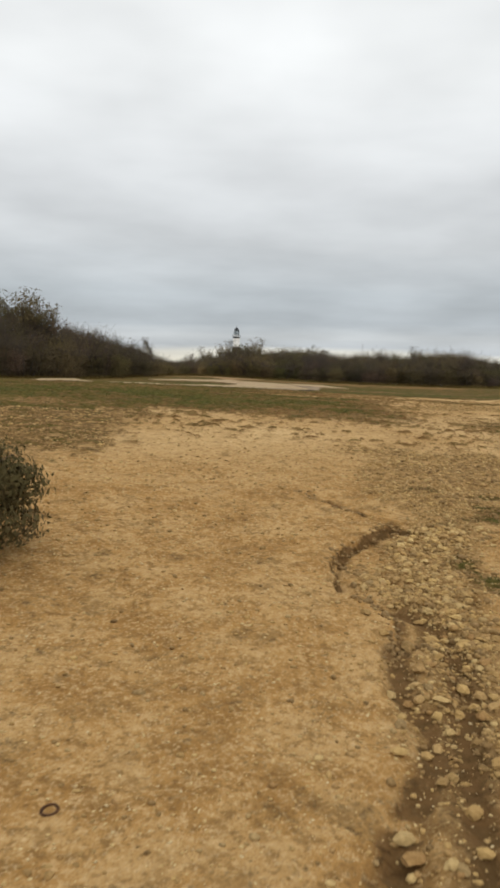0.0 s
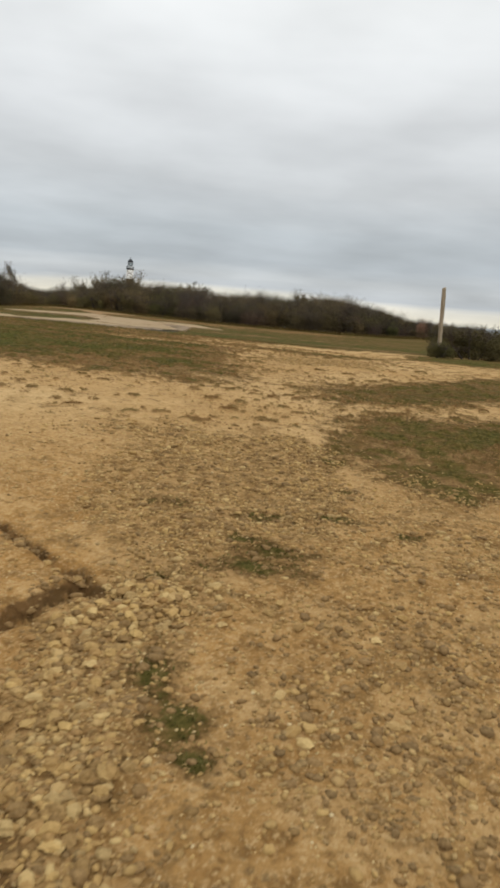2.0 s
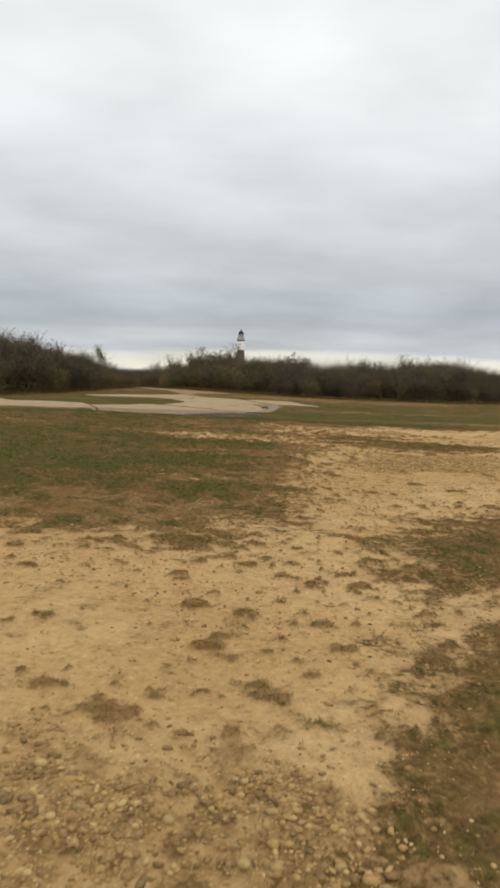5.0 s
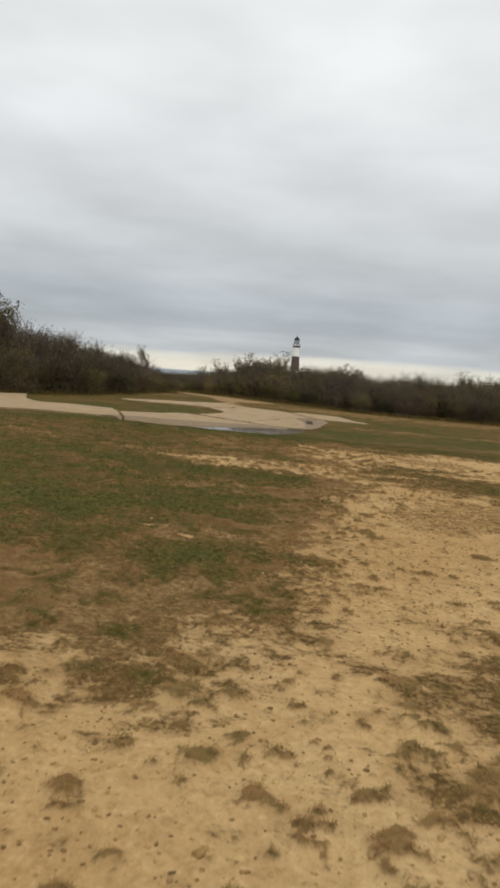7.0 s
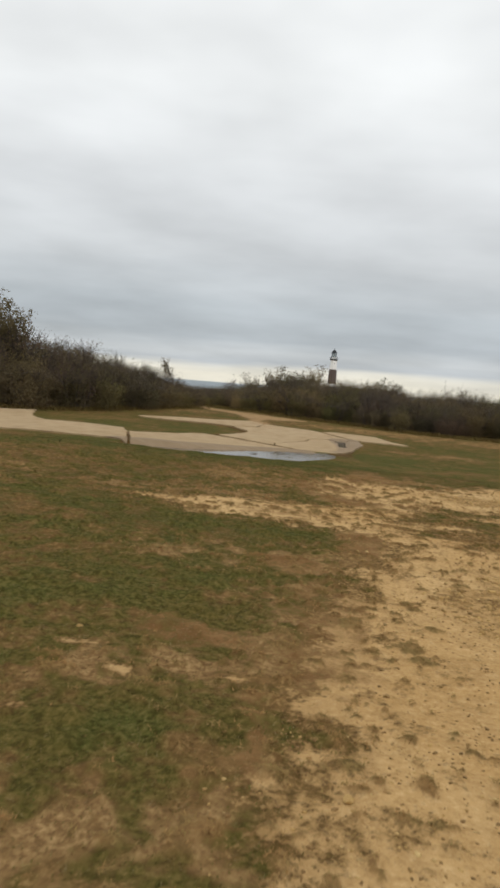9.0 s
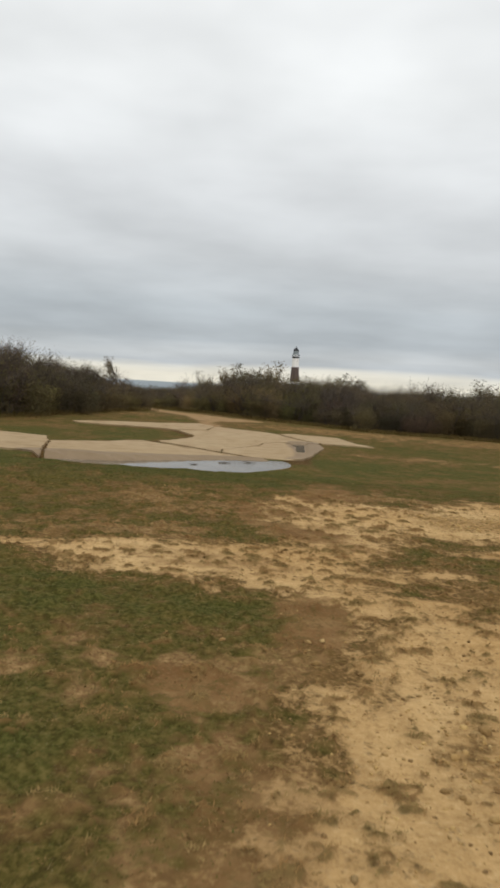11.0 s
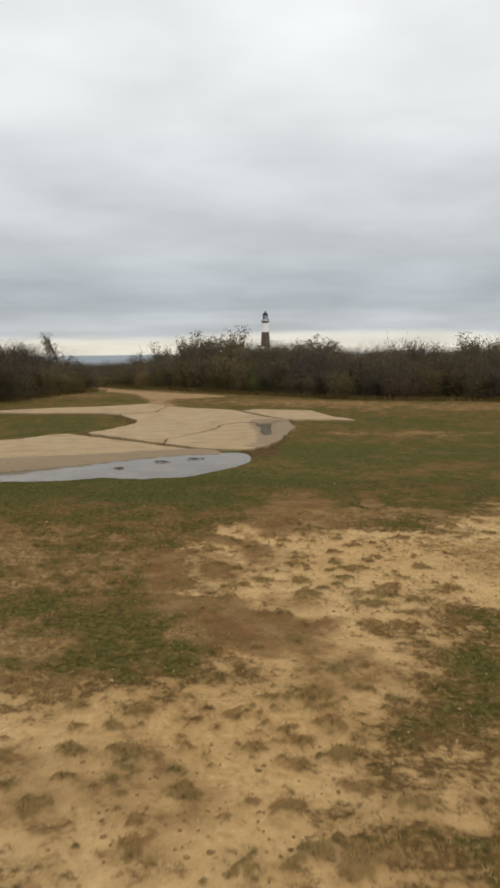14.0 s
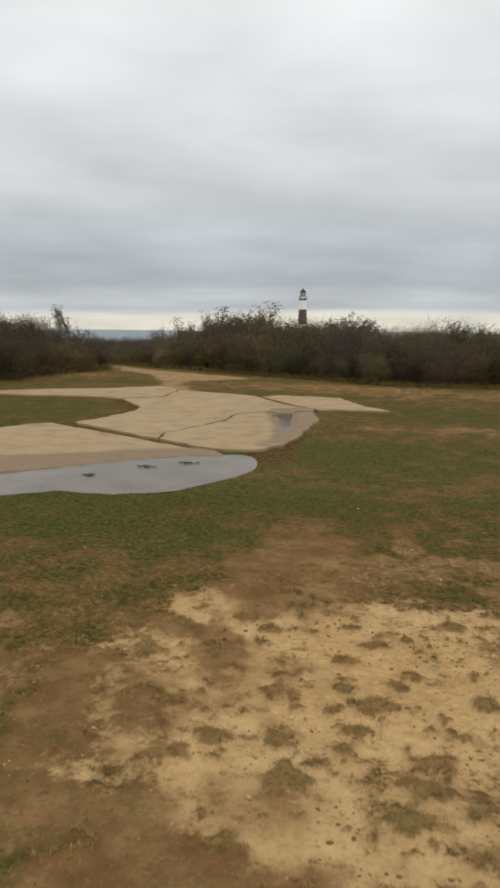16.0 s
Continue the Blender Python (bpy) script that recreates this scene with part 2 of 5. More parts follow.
# moss and low sprigs among the gravel: centre, half sizes
MOSS = [(2.46, 5.72, 0.12, 0.24), (2.53, 5.42, 0.13, 0.19), (3.02, 6.68, 0.22, 0.11), (2.92, 6.52, 0.22, 0.13), (2.62, 7.23, 0.16, 0.08), (3.02, 7.17, 0.17, 0.08), (3.63, 7.73, 0.08, 0.06), (3.46, 7.20, 0.10, 0.07),
        (2.53, 6.40, 0.13, 0.07), (2.89, 6.82, 0.09, 0.06), (3.78, 6.97, 0.09, 0.06), (2.70, 6.49, 0.10, 0.07), (2.36, 4.56, 0.09, 0.08), (3.79, 8.36, 0.13, 0.10), (2.56, 5.26, 0.08, 0.07)]

# open joints between the slabs
CRACKS = [[(0.3, 32.62), (1.48, 31.7), (2.21, 31.12), (3.16, 30.28)], [(2.2, 31.95), (2.56, 32.88), (2.93, 33.82), (3.04, 34.9), (3.75, 35.48)], [(3.3, 38.36), (3.87, 37.25), (4.57, 36.2)], [(-0.5, 27.0), (-1.4, 30.6)],
          [(-0.38, 31.98), (-0.02, 32.28), (0.46, 32.66), (0.71, 33.22), (0.93, 34.1), (1.06, 34.88), (1.0, 35.36), (0.60, 36.15), (0.3, 36.78), (-0.5, 36.95), (-1.9, 36.6)], [(0.33, 36.71), (0.67, 37.11), (1.15, 37.5)],
          [(-2.66, 37.5), (-2.07, 37.85), (-1.48, 38.1), (-0.27, 38.75)]]


WATER_Z = 1.13
WATER = [(-0.55, 26.6), (0.62, 26.5), (1.53, 27.0), (1.97, 27.4), (2.43, 27.36), (3.07, 27.55), (3.3, 27.92), (3.56, 28.3), (3.77, 28.7), (3.86, 29.18), (3.72, 30.0),
         (3.24, 29.97), (2.67, 29.87), (2.06, 29.4), (1.5, 28.95), (0.94, 28.62), (0.45, 28.3), (-0.35, 28.15), (-0.75, 27.9), (-0.8, 27.2)]
STRIP_Z = 1.075
STRIP = [(3.55, 34.95), (3.76, 34.64), (3.78, 33.44), (3.95, 32.5), (4.29, 32.97), (4.23, 34.26), (4.24, 35.28), (4.14, 36.00), (3.75, 35.64)]
# slab that stays wet round it
SOAKED = [(3.63, 30.60), (3.86, 31.83), (3.84, 33.39), (3.61, 35.12), (3.67, 36.11), (4.48, 36.25), (4.65, 34.66), (4.43, 32.68), (4.07, 31.32)]
WET_SOIL = [(3.70, 30.63), (4.06, 31.43), (4.30, 32.23), (4.18, 30.81), (4.25, 30.19), (3.99, 29.43), (3.83, 29.37)]


def wobble(x, y, amount=0.35):
    return (fbm(x, y, 0.9) - 0.5) * 2 * amount + (fbm(x + 40, y, 0.24, 3) - 0.5) * amount * 1.7


def blobs(x, y, rows, soft=0.9, a=0.5, b=1.3):
    m = np.zeros(np.shape(x))
    n = ((fbm(x, y, 0.35) - 0.5) + 0.7 * (fbm(x + 51, y + 3, 0.11, 3) - 0.5)) * soft
    for cx, cy, rx, ry in rows:
        r = np.hypot((x - cx) / rx, (y - cy) / ry) + n
        m = np.maximum(m, 1 - smooth(a, b, r))
    return m


def specks(x, y, cell, low, high, chance, stretch=1.35, shift=0.0):
    """Round spots on a jittered grid: each cell may hold one, of a radius between low and high, with the chance given for its place."""
    u, v = (x / stretch + shift) / cell, (y + shift) / cell
    iu, iv = np.floor(u).astype(int), np.floor(v).astype(int)
    m = np.zeros(np.shape(x))
    for a in (-1, 0, 1):
        for b in (-1, 0, 1):
            ci, cj = iu + a, iv + b
            jx, jy = LAT[ci & 255, cj & 255], LAT[(ci + 91) & 255, (cj + 37) & 255]
            rr, pp = LAT[(ci + 13) & 255, (cj + 150) & 255], LAT[(ci + 201) & 255, (cj + 77) & 255]
            d = np.hypot(u - ci - jx, v - cj - jy) * cell
            m = np.maximum(m, np.where(pp < chance, 1 - smooth(0.45, 1.1, d / (low + (high - low) * rr * rr)), 0))
    return m


def turf_side(x, y):
    d = np.full(np.shape(x), -9.0)
    for p in (FIELD, MEADOW, RIGHT_NEAR, RIGHT_MID, RIGHT_STRIP, RIGHT_SMALL, SIDE_GRASS):
        d = np.maximum(d, poly_dist(x, y, p))
    return d


def gully_damp_shade(x, y):
    """Darkened ground, 0 to 1: moist brown earth in the runnels, shade painted along the bank and its crack, the pit
    darkened alike.
    """
    d, sd, along = line_dist(x, y, BANK)
    n = fbm(x, y, 0.25)
    brk = smooth(0.24, 0.44, fbm(x + 60, y, 0.10, 3) + 0.12 * smooth(0.24, 0.32, along))
    top = 1 - smooth(0.22, 0.28, along)
    # dark line in the soil colour that stands for the bank's and crack's shade
    out = np.exp(-(d / (0.032 + 0.020 * top + 0.016 * smooth(0.68, 0.76, along))) ** 2) + 0.35 * np.exp(-(d / 0.10) ** 2) * smooth(0.48, 0.62, n)
    wet_shade = np.where(sd > 0, out, np.exp(-(d / (0.010 + 0.014 * top)) ** 2)) * smooth(0.03, 0.10, along) * (1 - smooth(0.85, 1.0, along)) * brk
    for line, wid, floor in ((RILL, 0.050, 0.26), (RUNNEL, 0.065, 0.26), (PIT, 0.05, 0.1)):
        dl = line_dist(x, y, line)[0]
        edge = np.maximum(dl + (fbm(x, y + 80, 0.09, 3) - 0.5) * 0.06, 0)
        wet_shade = np.maximum(wet_shade, 0.95 * np.exp(-(edge / wid) ** 2) * smooth(floor, floor + 0.14, fbm(x + 3, y, 0.22)))
        if line is not PIT:
            wet_shade = np.maximum(wet_shade, 0.62 * np.exp(-(dl / 0.15) ** 2) * smooth(-0.02, 0.08, poly_dist(x, y, GRAVEL) + 0.10 * (n - 0.5)))
    return wet_shade


def cover(x, y):
    """What lies where: turf, pebbles, brown earth, gully floor darkened by moisture and painted bank shade, tufts,
    clay, green, trodden, clumps, trail; each 0 to 1.
    """
    x, y = np.asarray(x, float), np.asarray(y, float)
    w = wobble(x, y)
    far = np.clip((y - 30) / 20, 0, 1)
    side = turf_side(x, y)
    turf = smooth(-0.6, 0.6, side + w * (1.15 - 0.4 * far))
    turf = np.maximum(turf, 0.37 * smooth(-0.3, 0.3, poly_dist(x, y, STONY_LEFT) + w))
    turf = turf * (1 - 0.62 * blobs(x, y, WORN, 1.2, 0.3, 1.4))
    moss = blobs(x, y, MOSS, 1.6, 0.1, 1.5)
    turf = np.maximum(turf, 0.62 * moss)
    way = smooth(-0.2, 0.2, poly_dist(x, y, TRAIL) + w * 0.8)
    sand = np.maximum(0.85 * blobs(x, y, BARE, 1.5, 0.15, 1.4), way)
    turf = turf * (1 - sand)
    dirt = np.maximum(blobs(x, y, DIRT, 1.3, 0.2, 1.45), 0.58 * blobs(x, y, SOILED, 1.3, 0.3, 1.4))
    stone = np.maximum(smooth(-0.16, 0.16, poly_dist(x, y, GRAVEL) + w * (0.3 + 0.5 * smooth(6.0, 7.0, y))), smooth(-0.3, 0.2, poly_dist(x, y, GRAVEL_MID) + w))
    stone = np.maximum(stone, smooth(-0.3, 0.2, poly_dist(x, y, GRAVEL_FAR) + w))
    stone = np.maximum(stone, 0.5 * smooth(-0.2, 0.3, poly_dist(x, y, STONY_LEFT) + w))
    stone = np.maximum(stone, 0.42 * smooth(-0.3, 0.3, poly_dist(x, y, GRAVEL_THIN) + w))
    wet_shade = np.zeros(x.shape)
    low = y < 8.5
    wet_shade[low] = gully_damp_shade(x[low], y[low])
    pad = y > 26
    xp, yp = x[pad], y[pad]
    joint = np.zeros(xp.shape)
    for c in CRACKS:
        joint = np.maximum(joint, np.exp(-(line_dist(xp, yp, c)[0] / 0.12) ** 2))
    # ground darkened in the open joints, and soaked soil beside the slab
    wet_shade[pad] = np.maximum(joint, 0.8 * smooth(-0.25, 0.15, poly_dist(xp, yp, WET_SOIL) + 0.5 * w[pad]))
    shore = np.zeros(x.shape)
    lawn = y > 23
    shore[lawn] = np.exp(-(np.minimum(poly_dist(x[lawn], y[lawn], WATER), 0) / 1.0) ** 2)
    close = smooth(-1.6, 0.1, side)
    wob = x + 0.12 * (fbm(x, y, 0.06, 3) - 0.5), y + 0.12 * (fbm(x + 7, y, 0.06, 3) - 0.5)
    trod = blobs(x, y, TRODDEN, 1.3, 0.3, 1.4)
    thick = np.clip(0.08 + 0.55 * trod + 0.65 * smooth(0.44, 0.68, fbm(x + 5, y + 33, 1.3)) + 0.45 * close + 0.6 * blobs(x, y, TUFTED, 0.8, 0.4, 1.3), 0, 0.95)
    tuft = np.maximum(specks(*wob, 0.185, 0.030, 0.095, thick * 0.85, 1.25), specks(*wob, 0.095, 0.014, 0.036, thick * 0.55, 1.15, shift=3.7))
    tuft = tuft * (1 - sand) * (1 - 0.8 * stone) * smooth(7.6, 9.6, y + 0.4 * (np.maximum(x, 1.5) - 3) + 1.9 * (1 - smooth(-0.2, 0.6, x))) * (1 - smooth(25, 26, y))
    clay = 1 - smooth(6.6, 9.6, y + 1.2 * (fbm(x, y, 1.6) - 0.5))
    clump = smooth(0.34, 0.66, 0.8 * fbm(x + 21, y * 0.8, 0.20, 3) + 0.2 * fbm(x + 31, y + 11, 1.1, 2))
    green = np.clip(0.75 * moss + 0.95 * shore + blobs(x, y, GREEN, 1.3, 0.25, 1.4) * 0.72 + smooth(0.45, 0.75, fbm(x + 70, y + 5, 2.2)) * 0.4, 0, 1) * (1 - dirt) * (0.42 + 0.68 * smooth(0.34, 0.60, fbm(x + 15, y + 7, 0.6)))
    return turf, stone, dirt, np.clip(wet_shade, 0, 1), tuft, clay, green, trod, clump, way


def ground_z(x, y, fine=True):
    x, y = np.asarray(x, float), np.asarray(y, float)
    z = (np.interp(y - 0.9, RISE_Y, RISE_Z) + np.interp(y + 0.9, RISE_Y, RISE_Z) + np.interp(y, RISE_Y, RISE_Z)) / 3
    xs = np.where(x > 0, 9 * np.tanh(x / 9), 12 * np.tanh(x / 12))
    fall = np.where(x < 0, 0.0317 - 0.024 * smooth(20, 27, y), 0.0317)
    z = z - fall * xs * np.exp(-np.maximum(y - 50, 0) / 40)
    # bluff down to the sea on both sides
    edge = np.maximum(np.abs(x - 2) - 34, 0) * (y < 200)
    z = z - 22 * (1 - np.exp(-(edge / 30) ** 2))
    hill = np.hypot(x, y - 450)
    z = np.where(y > 200, np.maximum(SEA - 4, -11.5 - 13 * smooth(20, 120, hill)), z)
    near = 1 - smooth(26, 34, y)
    z = z + 0.05 * np.exp(-((y - 24.4) / 1.5) ** 2) * (1 - smooth(2.4, 4.2, x))
    z = z + near * (fbm(x, y, 1.3) - 0.5) * 0.07
    pad = (y > 24) & (y < 40) & (x > -4) & (x < 8)
    zp = z[pad]
    for level, out in ((WATER_Z - 0.075, WATER), (STRIP_Z - 0.062, STRIP)):
        d = poly_dist(x[pad], y[pad], out)
        rim = np.maximum(zp, level + 0.085)
        zp = zp + (rim - zp) * smooth(-0.7, -0.1, d)
        lie = smooth(-0.08, 0.3, d)
        zp = zp * (1 - lie) + level * lie
    z[pad] = zp
    if fine:
        low = y < 10.5
        z = z + near * ((fbm(x, y, 0.16, 3) - 0.5) * 0.022)
        z[low] += gully_relief(x[low], y[low])
    return z


def gully_relief(x, y):
    """The bank, the runnels below it and the uneven gravel: height to add."""
    d, side, along = line_dist(x, y, BANK)
    d = d * side + (fbm(x, y, 0.10, 3) - 0.5) * 0.05
    depth = 0.058 * (0.25 * smooth(0.03, 0.10, along) + 0.75 * smooth(0.18, 0.32, along)) * (1 - 0.75 * smooth(0.70, 0.92, along))
    z = -depth * smooth(-0.010, 0.022, d) * np.exp(-(np.maximum(d, 0) / 0.42) ** 2)
    groove = 0.018 + 0.016 * (1 - smooth(0.22, 0.28, along))
    z = z - groove * smooth(0.02, 0.08, along) * (1 - smooth(0.86, 1.0, along)) * np.exp(-((d - 0.012) / 0.022) ** 2)
    for line, wid, deep in ((RILL, 0.055, 0.036), (RUNNEL, 0.07, 0.040), (PIT, 0.045, 0.040)):
        dl = np.maximum(line_dist(x, y, line)[0] + (fbm(x, y + 80, 0.09, 3) - 0.5) * 0.06, 0)
        z = z - deep * np.exp(-(dl / wid) ** 2)
    pebbled = smooth(-0.3, 0.2, poly_dist(x, y, GRAVEL)) * smooth(0.08, 0.2, np.abs(d))
    z = z + pebbled * ((fbm(x + 13, y, 0.11, 3) - 0.5) * 0.035 + (fbm(x + 29, y, 0.34, 2) - 0.5) * 0.04)
    return z + (1 - smooth(8, 10.5, y)) * (fbm(x + 9, y, 0.075, 2) - 0.5) * 0.02


# ---- materials ----
def shader(name, rough=0.9, spec=0.3):
    m = bpy.data.materials.new(name)
    m.use_nodes = True
    b = m.node_tree.nodes["Principled BSDF"]
    b.inputs["Roughness"].default_value = rough
    b.inputs["Specular IOR Level"].default_value = spec
    return m, m.node_tree.nodes, m.node_tree.links, b


def noise_node(N, L, scale, detail=4.0, rough=0.55, vec=None, kind="Object"):
    n = N.new("ShaderNodeTexNoise")
    n.inputs["Scale"].default_value, n.inputs["Detail"].default_value, n.inputs["Roughness"].default_value = scale, detail, rough
    if vec is None:
        c = N.new("ShaderNodeTexCoord")
        vec = c.outputs[kind]
    L.new(vec, n.inputs["Vector"])
    return n.outputs["Fac"]


def ramp_node(N, L, fac, stops):
    r = N.new("ShaderNodeValToRGB")
    e = r.color_ramp.elements
    e[0].position, e[1].position = stops[0][0], stops[-1][0]
    for p, c in stops[1:-1]:
        e.new(p)
    for k, (p, c) in zip(e, stops):
        k.position, k.color = p, (*c, 1)
    L.new(fac, r.inputs["Fac"])
    return r.outputs["Color"]


def mix_node(N, L, fac, a, b, mode="MIX"):
    m = N.new("ShaderNodeMix")
    m.data_type, m.blend_type = "RGBA", mode
    for key, v in (("Factor", fac), ("A", a), ("B", b)):
        if isinstance(v, (int, float)):
            m.inputs[key].default_value = v
        elif isinstance(v, tuple):
            m.inputs[key].default_value = (*v, 1)
        else:
            L.new(v, m.inputs[key])
    return m.outputs["Result"]


def mathn(N, L, op, a, b, clamp=True):
    n = N.new("ShaderNodeMath")
    n.operation, n.use_clamp = op, clamp
    for i, v in enumerate((a, b)):
        if isinstance(v, (int, float)):
            n.inputs[i].default_value = v
        else:
            L.new(v, n.inputs[i])
    return n.outputs[0]


def bump(N, L, b, height, strength, dist):
    n = N.new("ShaderNodeBump")
    n.inputs["Strength"].default_value, n.inputs["Distance"].default_value = strength, dist
    L.new(height, n.inputs["Height"])
    L.new(n.outputs[0], b.inputs["Normal"])


def ground_material():
    m, N, L, b = shader("ground_soil", 1.0, 0.03)

    def attr(name):
        a = N.new("ShaderNodeAttribute")
        a.attribute_name = name
        s = N.new("ShaderNodeSeparateColor")
        L.new(a.outputs["Color"], s.inputs[0])
        return s.outputs

    turf, stone, dirt = attr("cover")
    wet_shade, tuft, clay = attr("damp_dark")
    green, trod, clump = attr("growth")
    way = attr("path")[0]

    def wide(v, a=0.37, b=0.63):
        return mathn(N, L, "DIVIDE", mathn(N, L, "SUBTRACT", v, a), b - a)

    broad = noise_node(N, L, 0.55, 5.0)
    mid = wide(noise_node(N, L, 3.2, 6.0, 0.62))
    clod = wide(noise_node(N, L, 13.0, 6.0, 0.62))
    crumb = wide(noise_node(N, L, 26.0, 7.0, 0.72))
    grit = wide(noise_node(N, L, 55.0, 6.0, 0.72))
    fine = wide(noise_node(N, L, 150.0, 3.0, 0.7))
    patch = wide(noise_node(N, L, 5.5, 7.0, 0.70))

    def step(v, a, b):
        return ramp_node(N, L, v, [(a, (0, 0, 0)), (b, (1, 1, 1))])

    def times(a, b):
        return mathn(N, L, "MULTIPLY", a, b)

    def minus(a, b):
        return mathn(N, L, "SUBTRACT", a, b)

    # pale dry sand, and browner clay sand where the slope has washed out
    sand = ramp_node(N, L, broad, [(0.35, (0.41, 0.252, 0.102)), (0.5, (0.47, 0.303, 0.133)), (0.65, (0.52, 0.350, 0.163))])
    sand = mix_node(N, L, times(step(mid, 0.45, 0.9), 0.42), sand, (0.40, 0.250, 0.105))
    loam = ramp_node(N, L, mid, [(0.1, (0.285, 0.150, 0.046)), (0.5, (0.365, 0.205, 0.070)), (0.9, (0.44, 0.268, 0.105))])
    col = mix_node(N, L, clay, sand, loam)
    plus_clay = mathn(N, L, "ADD", times(clay, 0.26), 0.16)
    more = mathn(N, L, "ADD", times(clay, 0.34), 0.16)
    col = mix_node(N, L, times(step(clod, 0.50, 0.95), more), col, (0.19, 0.105, 0.036))
    col = mix_node(N, L, times(step(crumb, 0.62, 0.95), mathn(N, L, "ADD", more, 0.12)), col, (0.17, 0.095, 0.034))
    col = mix_node(N, L, times(step(mathn(N, L, "SUBTRACT", 1.0, crumb), 0.6, 1.0), 0.45), col, (0.60, 0.42, 0.21))
    col = mix_node(N, L, times(step(grit, 0.6, 0.95), plus_clay), col, (0.64, 0.47, 0.25))
    col = mix_node(N, L, times(step(fine, 0.6, 0.95), plus_clay), col, (0.15, 0.085, 0.032))
    # pebbly soil between the stones
    peb = ramp_node(N, L, clod, [(0.1, (0.37, 0.230, 0.095)), (0.5, (0.255, 0.150, 0.058)), (0.9, (0.110, 0.060, 0.021))])
    peb = mix_node(N, L, times(step(grit, 0.55, 0.95), 0.6), peb, (0.42, 0.29, 0.13))
    col = mix_node(N, L, times(stone, 0.88), col, peb)
    # brown earth, and dead thatch
    earth = ramp_node(N, L, mid, [(0.1, (0.150, 0.078, 0.030)), (0.5, (0.192, 0.105, 0.042)), (0.9, (0.24, 0.140, 0.060))])
    earth = mix_node(N, L, times(step(crumb, 0.4, 0.9), 0.42), earth, (0.105, 0.060, 0.024))
    earth = mix_node(N, L, times(step(clod, 0.55, 1.0), 0.45), earth, (0.092, 0.070, 0.022))
    earth = mix_node(N, L, times(step(grit, 0.72, 1.0), 0.40), earth, (0.31, 0.205, 0.100))
    thatch = ramp_node(N, L, crumb, [(0.1, (0.060, 0.033, 0.011)), (0.45, (0.112, 0.064, 0.022)), (0.75, (0.152, 0.090, 0.033)), (1.0, (0.235, 0.150, 0.062))])
    # turf
    olive = ramp_node(N, L, crumb, [(0.1, (0.044, 0.038, 0.009)), (0.5, (0.076, 0.064, 0.016)), (0.95, (0.132, 0.098, 0.030))])
    lush = ramp_node(N, L, crumb, [(0.1, (0.030, 0.033, 0.007)), (0.5, (0.057, 0.063, 0.015)), (0.95, (0.098, 0.098, 0.028))])

    def plus(a, b):
        return mathn(N, L, "ADD", a, b, False)

    # soil browns towards the turf
    col = mix_node(N, L, times(step(plus(turf, times(minus(mid, 0.5), 0.3)), 0.02, 0.55), 0.6), col, (0.27, 0.162, 0.068))
    # each cover breaks up along its edge
    rag = plus(times(patch, 0.50), times(crumb, 0.24))
    edge = minus(turf, rag)
    col = mix_node(N, L, times(step(minus(plus(turf, 0.26), rag), 0.0, 0.26), 0.9), col, thatch)
    # trodden turf shows earth between its clumps
    tan = times(step(patch, 0.66, 0.98), 0.45)
    thatch = mix_node(N, L, tan, thatch, (0.27, 0.178, 0.078))
    bare = minus(times(trod, 0.8), plus(times(clump, 0.45), times(clod, 0.45)))
    live = plus(plus(plus(times(green, 0.42), times(clump, 0.48)), times(clod, 0.46)), 0.10)
    live = minus(live, plus(times(trod, 0.19), times(crumb, 0.16)))
    col = mix_node(N, L, times(times(step(bare, 0.02, 0.42), 0.62), step(edge, 0.0, 0.3)), col, ramp_node(N, L, crumb, [(0.15, (0.175, 0.100, 0.042)), (0.55, (0.265, 0.162, 0.070)), (0.95, (0.37, 0.240, 0.110))]))
    col = mix_node(N, L, times(step(edge, 0.0, 0.25), times(step(live, 0.24, 0.60), 0.9)), col, olive)
    grow = plus(plus(times(green, 0.72), times(clump, 0.28)), times(clod, 0.24))
    grow = minus(grow, plus(plus(times(patch, 0.28), times(crumb, 0.10)), times(trod, 0.20)))
    col = mix_node(N, L, times(times(step(grow, 0.22, 0.76), 0.64), step(turf, 0.5, 0.85)), col, lush)
    col = mix_node(N, L, times(step(minus(dirt, plus(times(patch, 0.34), times(crumb, 0.22))), 0.0, 0.5), 0.88), col, earth)
    col = mix_node(N, L, times(way, 0.8), col, ramp_node(N, L, mid, [(0.1, (0.20, 0.122, 0.060)), (0.9, (0.29, 0.190, 0.102))]))
    # low tufts on bare sand
    spot = minus(tuft, mathn(N, L, "ADD", times(crumb, 0.46), times(clod, 0.16)))
    col = mix_node(N, L, times(times(step(spot, 0.0, 0.45), 0.85), mathn(N, L, "MAXIMUM", mathn(N, L, "SUBTRACT", 1.0, turf), times(trod, 0.8))), col, mix_node(N, L, times(step(mid, 0.3, 0.8), 0.7), mix_node(N, L, 0.6, thatch, (0.235, 0.130, 0.050)), mix_node(N, L, 0.5, olive, (0.165, 0.122, 0.046))))
    # darkens moist soil and open joints, and paints shade along the gully bank
    damp_dark = minus(wet_shade, times(crumb, 0.35))
    col = mix_node(N, L, times(step(damp_dark, 0.05, 0.45), 0.85), col, ramp_node(N, L, clod, [(0.2, (0.055, 0.029, 0.011)), (0.8, (0.125, 0.068, 0.027))]))
    L.new(col, b.inputs["Base Color"])
    h = mathn(N, L, "ADD", mathn(N, L, "ADD", times(clod, 0.6), times(crumb, 0.6), False), mathn(N, L, "ADD", times(grit, 0.45), times(fine, 0.18), False), False)
    bump(N, L, b, h, 0.5, 0.006)
    return m


